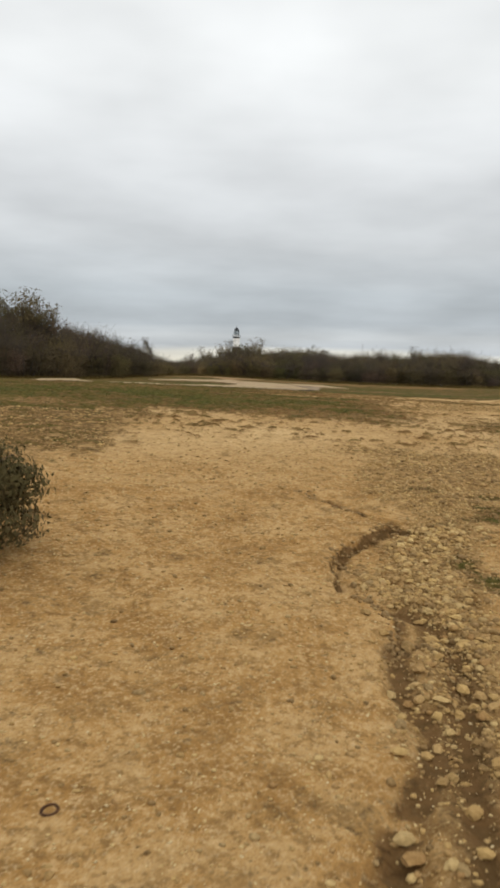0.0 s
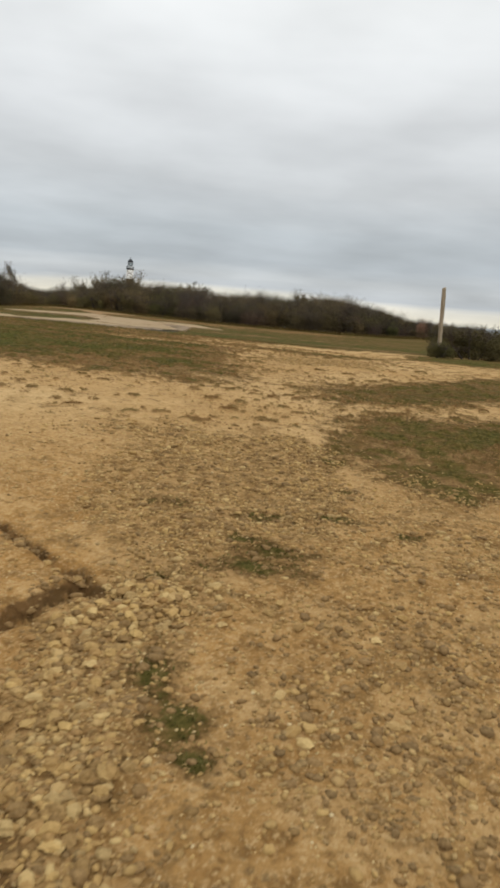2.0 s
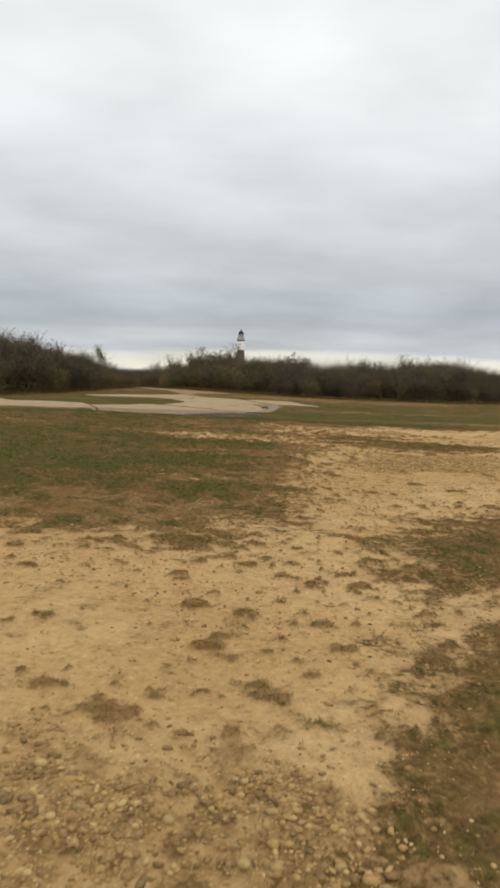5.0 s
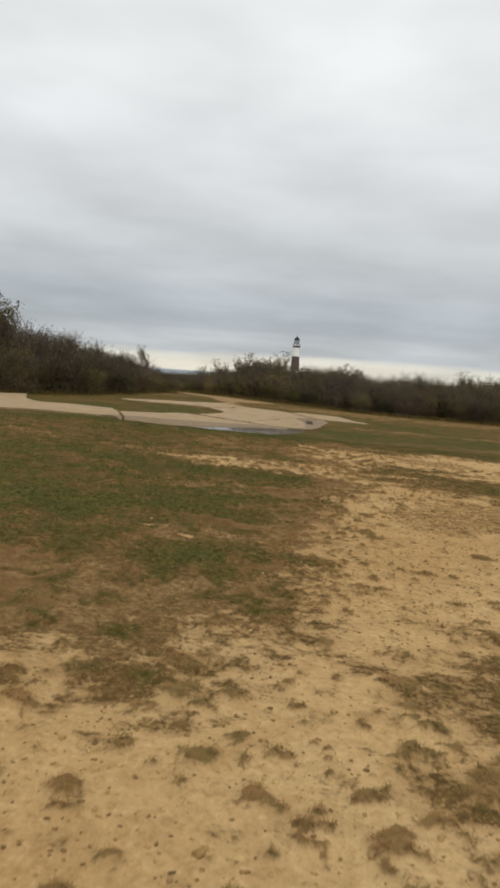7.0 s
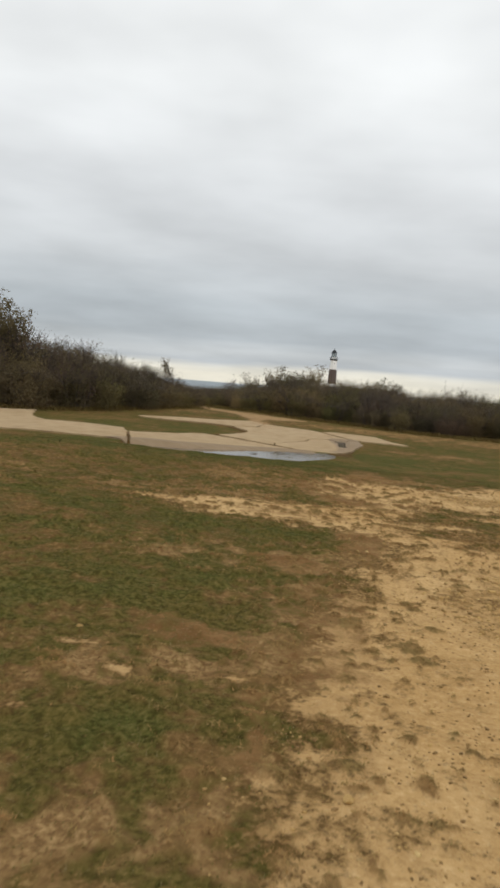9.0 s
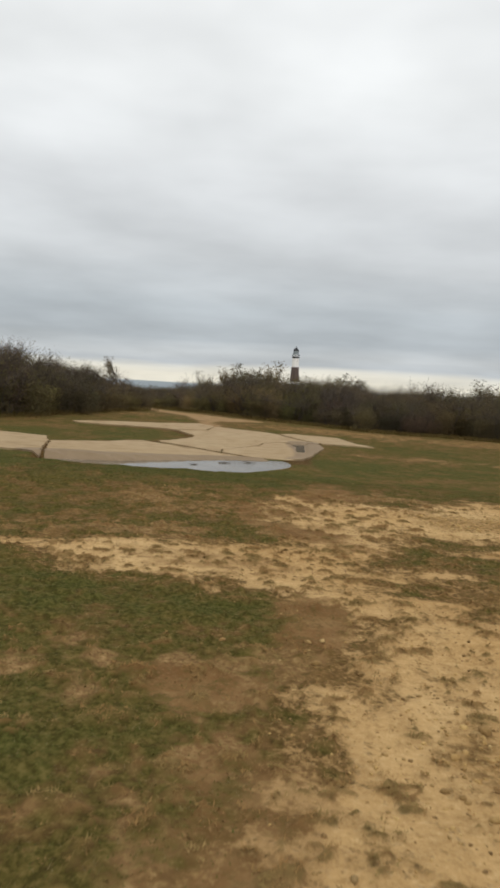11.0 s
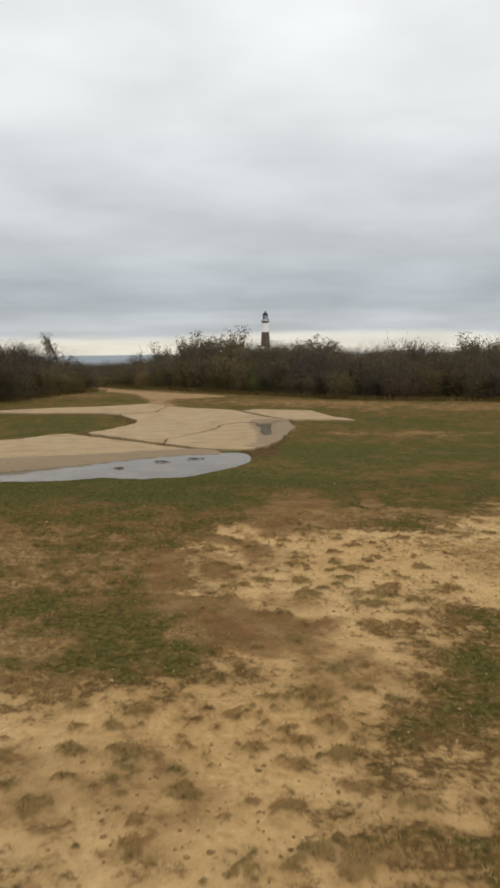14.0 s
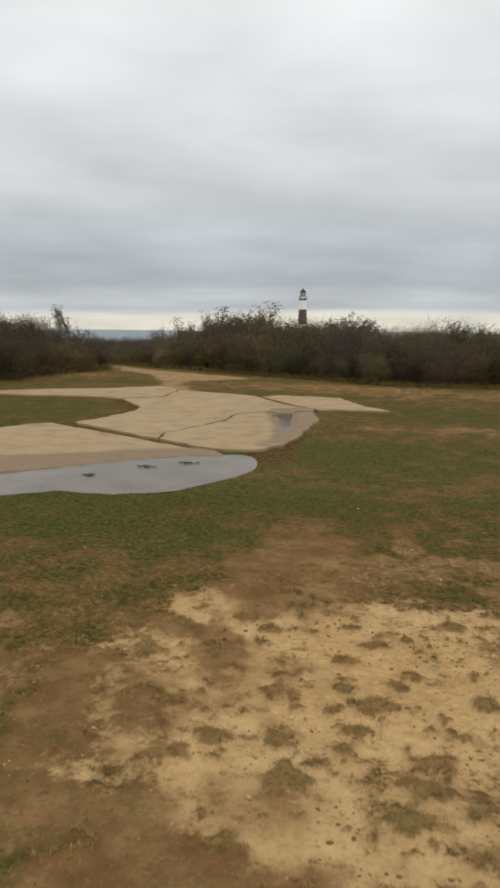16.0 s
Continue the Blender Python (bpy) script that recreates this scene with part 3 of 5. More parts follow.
def leaf_material(name, cols, spread=1.0):
    m, N, L, b = shader(name, 0.9, 0.05)
    g = N.new("ShaderNodeNewGeometry")
    o = N.new("ShaderNodeObjectInfo")
    n = len(cols)
    clumps = noise_node(N, L, 2.4, 3.0, 0.6)
    v = mathn(N, L, "ADD", mathn(N, L, "MULTIPLY", g.outputs["Random Per Island"], 0.16 if spread else 0.32), mathn(N, L, "MULTIPLY", mathn(N, L, "SUBTRACT", mathn(N, L, "MULTIPLY", clumps, 2.6, False), 0.8), 0.84 if spread else 0.68))
    a = ramp_node(N, L, v, [(0.02 + 0.96 * i / (n - 1), c) for i, c in enumerate(cols)])
    t = ramp_node(N, L, o.outputs["Random"], [(0.0, (0.55, 0.56, 0.60)), (0.2, (0.98, 0.88, 0.80)), (0.4, (0.78, 0.85, 0.72)), (0.6, (1.25, 1.08, 0.92)), (0.8, (0.92, 0.86, 0.86)), (1.0, (1.45, 1.30, 1.08))])
    col = mix_node(N, L, spread, a, t, "MULTIPLY")
    L.new(col, b.inputs["Base Color"])
    if spread:
        # thin leaves let part of the light through
        through_leaf = N.new("ShaderNodeBsdfTranslucent")
        both = N.new("ShaderNodeMixShader")
        both.inputs[0].default_value = 0.45
        L.new(col, through_leaf.inputs["Color"])
        L.new(b.outputs[0], both.inputs[1])
        L.new(through_leaf.outputs[0], both.inputs[2])
        L.new(both.outputs[0], N["Material Output"].inputs["Surface"])
    return m


def rock_material(name, cols):
    m, N, L, b = shader(name, 0.85, 0.12)
    g = N.new("ShaderNodeNewGeometry")
    o = N.new("ShaderNodeObjectInfo")
    r = mathn(N, L, "FRACT", mathn(N, L, "ADD", g.outputs["Random Per Island"], o.outputs["Random"], False), 0.0, False)
    n = len(cols)
    a = ramp_node(N, L, r, [(i / (n - 1), c) for i, c in enumerate(cols)])
    v = noise_node(N, L, 70.0, 5.0, 0.65, g.outputs["Position"])
    col = mix_node(N, L, 0.4, a, ramp_node(N, L, v, [(0.3, (0.10, 0.058, 0.022)), (0.7, (0.46, 0.31, 0.14))]))
    L.new(col, b.inputs["Base Color"])
    bump(N, L, b, v, 0.5, 0.004)
    return m


def concrete_material():
    m, N, L, b = shader("old_concrete", 0.9, 0.12)
    broad, mid, grit = noise_node(N, L, 0.5, 5.0), noise_node(N, L, 2.6, 6.0, 0.65), noise_node(N, L, 60.0, 5.0, 0.7)
    col = ramp_node(N, L, broad, [(0.3, (0.295, 0.198, 0.102)), (0.5, (0.345, 0.242, 0.132)), (0.7, (0.38, 0.282, 0.163))])
    col = mix_node(N, L, 0.5, col, ramp_node(N, L, mid, [(0.36, (0.20, 0.132, 0.064)), (0.48, (0.34, 0.238, 0.130)), (0.62, (0.42, 0.315, 0.185))]))
    col = mix_node(N, L, 0.2, col, ramp_node(N, L, grit, [(0.35, (0.18, 0.125, 0.066)), (0.65, (0.49, 0.38, 0.235))]))
    a = N.new("ShaderNodeAttribute")
    a.attribute_name = "soaked"
    s = ramp_node(N, L, mathn(N, L, "SUBTRACT", a.outputs["Fac"], mathn(N, L, "MULTIPLY", mid, 0.35)), [(0.1, (0, 0, 0)), (0.5, (1, 1, 1))])
    col = mix_node(N, L, mathn(N, L, "MULTIPLY", s, 0.75), col, (0.19, 0.135, 0.085))
    L.new(ramp_node(N, L, s, [(0.0, (0.92, 0.92, 0.92)), (1.0, (0.8, 0.8, 0.8))]), b.inputs["Roughness"])
    L.new(col, b.inputs["Base Color"])
    bump(N, L, b, grit, 0.4, 0.006)
    return m


def plain(name, col, rough=0.7, scale=6.0, vary=0.25, metal=0.0):
    m, N, L, b = shader(name, rough, 0.3)
    b.inputs["Metallic"].default_value = metal
    v = noise_node(N, L, scale, 5.0)
    lo, hi = tuple(c * (1 - vary) for c in col), tuple(min(1, c * (1 + vary)) for c in col)
    L.new(ramp_node(N, L, v, [(0.3, lo), (0.7, hi)]), b.inputs["Base Color"])
    return m


def water_material(name, col, rough, wave):
    m, N, L, b = shader(name, rough, 0.5)
    b.inputs["IOR"].default_value = 1.12 if wave > 1 else 1.333
    v = noise_node(N, L, 1.5, 4.0)
    L.new(ramp_node(N, L, v, [(0.3, tuple(c * 0.8 for c in col)), (0.7, tuple(c * 1.2 for c in col))]), b.inputs["Base Color"])
    bump(N, L, b, noise_node(N, L, wave, 3.0), 0.05, 0.02)
    return m


def wood_material():
    m, N, L, b = shader("weathered_timber", 0.85, 0.2)
    c = N.new("ShaderNodeTexCoord")
    k = N.new("ShaderNodeMapping")
    k.inputs["Scale"].default_value = (28, 28, 1.6)
    L.new(c.outputs["Object"], k.inputs["Vector"])
    v = noise_node(N, L, 1.0, 6.0, 0.6, k.outputs[0])
    L.new(ramp_node(N, L, v, [(0.3, (0.20, 0.155, 0.105)), (0.55, (0.36, 0.29, 0.20)), (0.75, (0.48, 0.40, 0.29))]), b.inputs["Base Color"])
    bump(N, L, b, v, 0.5, 0.01)
    return m


MAT_GROUND = ground_material()
MAT_STONE = rock_material("beach_pebble", [(0.113, 0.060, 0.019), (0.341, 0.203, 0.066), (0.474, 0.302, 0.104), (0.180, 0.101, 0.034), (0.569, 0.378, 0.136), (0.266, 0.135, 0.041), (0.645, 0.460, 0.193), (0.218, 0.140, 0.058)])
MAT_CLOD = rock_material("dark_soil_crumb", [(0.080, 0.041, 0.013), (0.160, 0.081, 0.026), (0.120, 0.061, 0.022), (0.224, 0.115, 0.039)])
MAT_GRIT = rock_material("pale_grit", [(0.600, 0.417, 0.170), (0.750, 0.582, 0.289), (0.500, 0.320, 0.111), (0.800, 0.660, 0.383)])
MAT_EARTH = rock_material("brown_clod", [(0.17, 0.098, 0.036), (0.27, 0.158, 0.060), (0.12, 0.070, 0.027), (0.22, 0.125, 0.046)])
MAT_CONC = concrete_material()
MAT_PUDDLE = water_material("still_rain_water", (0.15, 0.122, 0.09), 0.06, 3.0)
MAT_SEA = water_material("sea_water", (0.10, 0.14, 0.16), 0.35, 0.05)
MAT_GRASS = leaf_material("turf_blade", [(0.053, 0.058, 0.013), (0.067, 0.073, 0.017), (0.086, 0.086, 0.022), (0.138, 0.121, 0.044)], 0.0)
MAT_DRY = leaf_material("dry_blade", [(0.092, 0.062, 0.020), (0.125, 0.082, 0.030), (0.098, 0.077, 0.022), (0.165, 0.112, 0.044)], 0.0)
MAT_TUFT = leaf_material("tuft_blade", [(0.195, 0.107, 0.041), (0.287, 0.161, 0.061), (0.201, 0.144, 0.051), (0.378, 0.238, 0.102)], 0.0)
MAT_STRAW = leaf_material("straw_stalk", [(0.17, 0.125, 0.055), (0.24, 0.185, 0.090), (0.15, 0.120, 0.045), (0.29, 0.225, 0.12)], 0.0)
MAT_LEAF = leaf_material("scrub_leaf", [(0.075, 0.066, 0.042), (0.115, 0.099, 0.059), (0.151, 0.127, 0.073), (0.127, 0.094, 0.063)])
MAT_LEAF_DARK = leaf_material("bush_leaf_dark", [(0.046, 0.040, 0.018), (0.072, 0.060, 0.026), (0.105, 0.085, 0.036), (0.082, 0.058, 0.031)], 0.0)
MAT_LEAF_OLIVE = leaf_material("scrub_leaf_olive", [(0.077, 0.075, 0.035), (0.118, 0.109, 0.052), (0.159, 0.142, 0.066), (0.132, 0.104, 0.059)])
MAT_LEAF_TAN = leaf_material("dry_bush_tan", [(0.132, 0.106, 0.059), (0.194, 0.153, 0.085), (0.165, 0.132, 0.071), (0.241, 0.186, 0.109)])
MAT_LEAF_GREY = leaf_material("scrub_twig_grey", [(0.104, 0.083, 0.071), (0.147, 0.115, 0.094), (0.132, 0.094, 0.075), (0.177, 0.139, 0.110)])
MAT_LEAF_RUST = leaf_material("scrub_leaf_rust", [(0.20, 0.115, 0.075), (0.30, 0.19, 0.13), (0.36, 0.25, 0.18), (0.16, 0.10, 0.065)])
MAT_BARK = plain("scrub_bark", (0.075, 0.058, 0.043), 0.9, 12.0, 0.4)
MAT_WOOD = wood_material()
MAT_WHITE = plain("white_masonry_paint", (0.78, 0.78, 0.76), 0.7, 0.4, 0.05)
MAT_BROWN = plain("brown_masonry_paint", (0.10, 0.075, 0.066), 0.8, 0.5, 0.15)
MAT_RUST = plain("rusty_iron", (0.085, 0.040, 0.018), 0.85, 60.0, 0.5, 0.3)
MAT_IRON = plain("black_iron", (0.03, 0.032, 0.035), 0.5, 2.0, 0.2, 0.4)
MAT_GLASS = plain("lantern_glass", (0.35, 0.40, 0.42), 0.08, 1.0, 0.05)


# ---- mesh helpers ----
def mesh_from(name, verts, faces, material, smooth_it=False):
    me = bpy.data.meshes.new(name)
    me.from_pydata(verts, [], faces)
    me.materials.append(material)
    if smooth_it:
        me.polygons.foreach_set("use_smooth", np.ones(len(me.polygons), bool))
    me.update()
    return me


def arrays_mesh(name, v, tri, material, smooth_it=False):
    """A mesh from arrays: v (n, 3) and tri (m, k) with k corners a face."""
    me = bpy.data.meshes.new(name)
    k = tri.shape[1]
    me.vertices.add(len(v))
    me.vertices.foreach_set("co", np.ascontiguousarray(v, np.float32).ravel())
    me.loops.add(tri.size)
    me.loops.foreach_set("vertex_index", np.ascontiguousarray(tri, np.int32).ravel())
    me.polygons.add(len(tri))
    me.polygons.foreach_set("loop_start", np.arange(0, tri.size, k, dtype=np.int32))
    me.polygons.foreach_set("loop_total", np.full(len(tri), k, np.int32))
    if smooth_it:
        me.polygons.foreach_set("use_smooth", np.ones(len(tri), bool))
    me.materials.append(material)
    me.update(calc_edges=True)
    me.validate()
    return me


def part(name, me, parent, label=""):
    ob = new(name, me)
    ob.parent = parent
    if label:
        tagged(ob, label)
    return ob


def bm_mesh(name, bm, material, smooth_it=False):
    me = bpy.data.meshes.new(name)
    bm.to_mesh(me)
    bm.free()
    me.materials.append(material)
    if smooth_it:
        for p in me.polygons:
            p.use_smooth = True
    return me


# ---- ground sheet ----
def steps(*spans):
    """Coordinates over spans of (from, to, step)."""
    out = []
    for a, b, s in spans:
        out.append(np.linspace(a, b, max(1, int(round((b - a) / s))), endpoint=False))
    return np.concatenate([*out, [spans[-1][1]]])


def build_ground():
    xs = steps((-900, -100, 80), (-100, -30, 5), (-30, -8, 1.0), (-8, -2.6, 0.16), (-2.6, 1.2, 0.055), (1.2, 2.7, 0.022), (2.7, 5.5, 0.028), (5.5, 8, 0.08), (8, 14, 0.2), (14, 40, 1.2), (40, 110, 6), (110, 900, 80))
    ys = steps((-60, -4, 4), (-4, 1.5, 0.15), (1.5, 3, 0.05), (3, 7.1, 0.022), (7.1, 24, 0.034), (24, 32, 0.08), (32, 50, 0.2), (50, 120, 2), (120, 1000, 25))
    X, Y = np.meshgrid(xs, ys)
    marks = cover(X, Y)
    Z = ground_z(X, Y) + 0.026 * marks[4]
    nx, ny = len(xs), len(ys)
    v = np.stack([X, Y, Z], -1).reshape(-1, 3)
    i = np.arange(nx * ny).reshape(ny, nx)
    q = np.stack([i[:-1, :-1], i[:-1, 1:], i[1:, 1:], i[1:, :-1]], -1).reshape(-1, 4)
    me = arrays_mesh("ground", v, q, MAT_GROUND, True)
    turf, stone, dirt, wet_shade, tuft, clay, green, trod, clump, way = (m.ravel() for m in marks)
    one = np.ones(len(v))
    for name, chans in (("cover", (turf, stone, dirt, one)), ("damp_dark", (wet_shade, tuft, clay, one)), ("growth", (green, trod, clump, one)), ("path", (way, one, one, one))):
        a = me.color_attributes.new(name, "FLOAT_COLOR", "POINT")
        a.data.foreach_set("color", np.stack(chans, -1).astype(np.float32).ravel())
    return tagged(new("ground", me), "sandy coastal ground with worn turf and gravel", "ground", kind="structure")


ground = build_ground()
tagged(new("water", mesh_from("sea", [(-4500, -2000, SEA), (4500, -2000, SEA), (4500, 4800, SEA), (-4500, 4800, SEA)], [(0, 1, 2, 3)], MAT_SEA)),
       "grey-blue sea beyond the bluff", "sea", kind="structure")

from mathutils.geometry import delaunay_2d_cdt

# ---- old concrete pad: broken slabs, and the rain water on it ----
PAD_Z = 0.034


def slab_outline(pts, rag=0.05, seed=0):
    """An outline with its long edges broken up."""
    out = []
    r = random.Random(seed)
    for (ax, ay), (bx, by) in zip(pts, pts[1:] + pts[:1]):
        n = max(1, int(math.hypot(bx - ax, by - ay) / 0.16))
        for k in range(n):
            f = k / n
            j = rag if k else rag * 0.3
            out.append((ax + (bx - ax) * f + r.uniform(-j, j), ay + (by - ay) * f + r.uniform(-j, j)))
    return out


def pad_z(x, y):
    return float(ground_z(np.array([x]), np.array([y]), False)[0])


def slab(name, pts, seed, label, rag=0.035):
    """A slab of its outline, its top following the lie of the pad, with a broken rim."""
    rim = [Vector(p) for p in slab_outline(pts, rag, seed)]
    n = len(rim)
    xs, ys = [p.x for p in rim], [p.y for p in rim]
    gx, gy = np.meshgrid(np.arange(min(xs), max(xs), 0.22), np.arange(min(ys), max(ys), 0.22))
    gx, gy = gx.ravel(), gy.ravel()
    keep = poly_dist(gx, gy, [(p.x, p.y) for p in rim]) > 0.1
    inner = [Vector((x, y)) for x, y in zip(gx[keep], gy[keep])]
    co, _, faces, *_ = delaunay_2d_cdt(rim + inner, [(k, (k + 1) % n) for k in range(n)], [], 1, 1e-5)
    x, y = np.array([c.x for c in co]), np.array([c.y for c in co])
    top = ground_z(x, y, False) + PAD_Z * (1 - 0.6 * smooth(-0.1, 0.3, poly_dist(x, y, STRIP)))
    bm = bmesh.new()
    vs = [bm.verts.new((a, b, c)) for a, b, c in zip(x, y, top)]
    for f in faces:
        bm.faces.new([vs[k] for k in f])
    edge = [e for e in bm.edges if e.is_boundary]
    r = bmesh.ops.extrude_edge_only(bm, edges=edge)
    for v in (g for g in r["geom"] if isinstance(g, bmesh.types.BMVert)):
        v.co.z -= 0.14
    bmesh.ops.recalc_face_normals(bm, faces=bm.faces)
    me = bm_mesh(name, bm, MAT_CONC)
    vx, vy = np.array([v.co.x for v in me.vertices]), np.array([v.co.y for v in me.vertices])
    damp_dark = np.maximum(smooth(-0.75, -0.15, poly_dist(vx, vy, WATER)), smooth(-0.15, 0.12, poly_dist(vx, vy, SOAKED)))
    me.attributes.new("soaked", "FLOAT", "POINT").data.foreach_set("value", damp_dark.astype(np.float32))
    return tagged(new(name, me), label, "concrete slab", "slabs of the old pad")


SLABS = [
    ([(-0.42, 27.25), (0.62, 26.95), (1.45, 27.32), (1.95, 27.75), (2.43, 27.70), (2.9, 27.9), (3.2, 28.4), (3.5, 29.2), (3.4, 29.85), (3.10, 30.18), (2.17, 31.00), (1.44, 31.56), (0.28, 32.46),
      (0.0, 32.2), (-0.28, 31.6), (-1.36, 30.6)], "cracked front slab of sandy concrete, partly under rain water"),
    ([(2.28, 31.28), (3.22, 30.46), (3.7, 30.62), (4.08, 31.3), (4.38, 32.66), (4.62, 34.33), (4.5, 35.55), (3.72, 35.36), (3.07, 34.82), (2.96, 33.8), (2.59, 32.86), (2.25, 32.0)],
     "cracked concrete slab with a soaked edge and standing water"),
    ([(0.60, 32.68), (1.53, 31.86), (2.24, 31.31), (2.21, 32.02), (2.54, 32.9), (2.91, 33.84), (3.02, 34.93), (3.72, 35.48), (4.5, 35.7), (4.52, 36.15), (3.82, 37.2), (3.26, 38.3), (3.0, 38.6), (1.3, 39.05), (1.22, 37.5), (0.70, 37.0), (0.45, 36.72), (0.72, 36.2), (1.10, 35.4), (1.16, 34.88), (1.03, 34.1), (0.82, 33.2)],
     "broad sandy concrete slab where the trail comes in"),
    ([(3.34, 38.42), (3.92, 37.3), (4.62, 36.25), (5.1, 36.5), (6.1, 36.6), (5.6, 37.3), (5.15, 38.8), (3.8, 38.9)], "outer concrete slab with a broken edge"),
    ([(0.40, 36.84), (0.66, 37.13), (1.16, 37.6), (1.24, 39.1), (0.66, 39.75), (-0.45, 38.75), (-1.6, 38.4), (-2.1, 38.1), (-2.9, 37.55), (-2.7, 37.2), (-1.9, 37.0), (-0.5, 37.05)], "curved concrete slab behind the grass island"),
    ([(-0.66, 27.7), (-1.48, 30.8), (-1.85, 31.85), (-3.06, 32.2), (-4.15, 32.1), (-4.6, 32.7), (-5.1, 33.6), (-5.9, 36.0), (-7.0, 34.6), (-6.6, 31.0), (-5.6, 28.6), (-4.3, 28.05), (-3.7, 27.8), (-2.4, 27.95), (-1.1, 27.98)],
     "large concrete slab beside an open joint"),
]
for k, (pts, lab) in enumerate(SLABS):
    slab("concrete_slab", pts, k, lab)


def rounded(pts):
    """An outline with its corners cut twice."""
    for _ in range(2):
        pts = [(a[0] + (b[0] - a[0]) * f, a[1] + (b[1] - a[1]) * f) for a, b in zip(pts, pts[1:] + pts[:1]) for f in (0.25, 0.75)]
    return pts


def puddle(pts, level, seed, label):
    bm = bmesh.new()
    vs = [bm.verts.new((x, y, level)) for x, y in slab_outline(rounded(pts), 0.02, seed)]
    f = bm.faces.new(vs)
    if f.normal.z < 0:
        f.normal_flip()
    bmesh.ops.triangulate(bm, faces=bm.faces[:])
    return tagged(new("puddle", bm_mesh("puddle", bm, MAT_PUDDLE)), label, "puddle", kind="structure")


puddle(WATER, WATER_Z, 5, "long puddle of grey rain water lying on concrete")
puddle(STRIP, STRIP_Z, 6, "narrow puddle along the slab's broken edge")


# ---- scrub ----
def tube(v, f, a, b, ra, rb, sides=4):
    """Adds a tapered stick between two points."""
    a, b = np.array(a, float), np.array(b, float)
    d = b - a
    d /= np.linalg.norm(d) + 1e-9
    u = np.cross(d, (0.3, 0.9, 0.31))
    u /= np.linalg.norm(u) + 1e-9
    w = np.cross(d, u)
    i = len(v)
    for c, r in ((a, ra), (b, rb)):
        for k in range(sides):
            t = 2 * math.pi * k / sides
            v.append(tuple(c + r * (math.cos(t) * u + math.sin(t) * w)))
    for k in range(sides):
        j = (k + 1) % sides
        f.append((i + k, i + j, i + sides + j, i + sides + k))


def stems_mesh(name, rs, radius, height, count, twigs, reach=1.0, thick=0.03):
    v, f, tips = [], [], []
    for _ in range(count):
        t, lean = rs.uniform(0, 2 * math.pi), rs.uniform(0.1, 0.8)
        p = np.array([0.15 * radius * math.cos(t), 0.15 * radius * math.sin(t), -0.06])
        way = np.array([lean * math.cos(t) * radius, lean * math.sin(t) * radius, height * rs.uniform(0.75, 1.0)])
        mid = p + way * 0.5 + rs.uniform(-0.12, 0.12, 3) * radius
        end = p + way * reach
        tube(v, f, p, mid, thick, thick * 0.65)
        tube(v, f, mid, end, thick * 0.65, thick * 0.25, 3)
        for _ in range(twigs):
            s = rs.uniform(0.35, 1.0)
            q = mid + (end - mid) * s if s > 0.5 else p + (mid - p) * (s + 0.3)
            e = q + np.array([rs.normal(0, 0.22) * radius, rs.normal(0, 0.22) * radius, rs.uniform(0.05, 0.32) * height])
            tube(v, f, q, e, thick * 0.3, thick * 0.10, 3)
            tips.append(e)
            e2 = q + (e - q) * 0.5
            e3 = e2 + np.array([rs.normal(0, 0.12) * radius, rs.normal(0, 0.12) * radius, rs.uniform(0.03, 0.2) * height])
            tube(v, f, e2, e3, thick * 0.2, thick * 0.08, 3)
            tips.append(e3)
    return mesh_from(name, v, f, MAT_BARK), np.array(tips)


def leaves_mesh(name, pts, rs, size, material, few=0, out=None):
    """A small pointed leaf at each point, facing outwards where out is given."""
    n = len(pts)
    face = rs.normal(size=(n, 3))
    if out is not None:
        face = face * 0.42 + out
    face /= np.linalg.norm(face, axis=1, keepdims=True)
    a = np.cross(face, rs.normal(size=(n, 3)))
    a /= np.linalg.norm(a, axis=1, keepdims=True)
    b = np.cross(a, face)
    s = size * rs.uniform(0.6, 1.4, (n, 1))
    if few:
        s[-few:] *= 0.6
    v = np.stack([pts - a * s, pts + b * s * 0.5 + a * s * 0.1, pts + a * s * 0.8 - b * s * 0.25], 1).reshape(-1, 3)
    return arrays_mesh(name, v, np.arange(3 * n).reshape(-1, 3), material)


def crown_points(rs, lobes, per, low=0.12):
    out, ways = [], []
    for cx, cy, cz, r, rz in lobes:
        d = rs.normal(size=(per, 3))
        d /= np.linalg.norm(d, axis=1, keepdims=True)
        k = rs.uniform(0.25, 1.0, (per, 1)) ** 0.55 * (1 + 0.16 * np.sin(d[:, :1] * 7 + cx * 9) * np.cos(d[:, 1:2] * 6))
        out.append(d * k * (r, r, rz) + (cx, cy, cz))
        ways.append(d)
    p, w = np.concatenate(out), np.concatenate(ways)
    keep = p[:, 2] > low * 0.4
    return p[keep], w[keep]


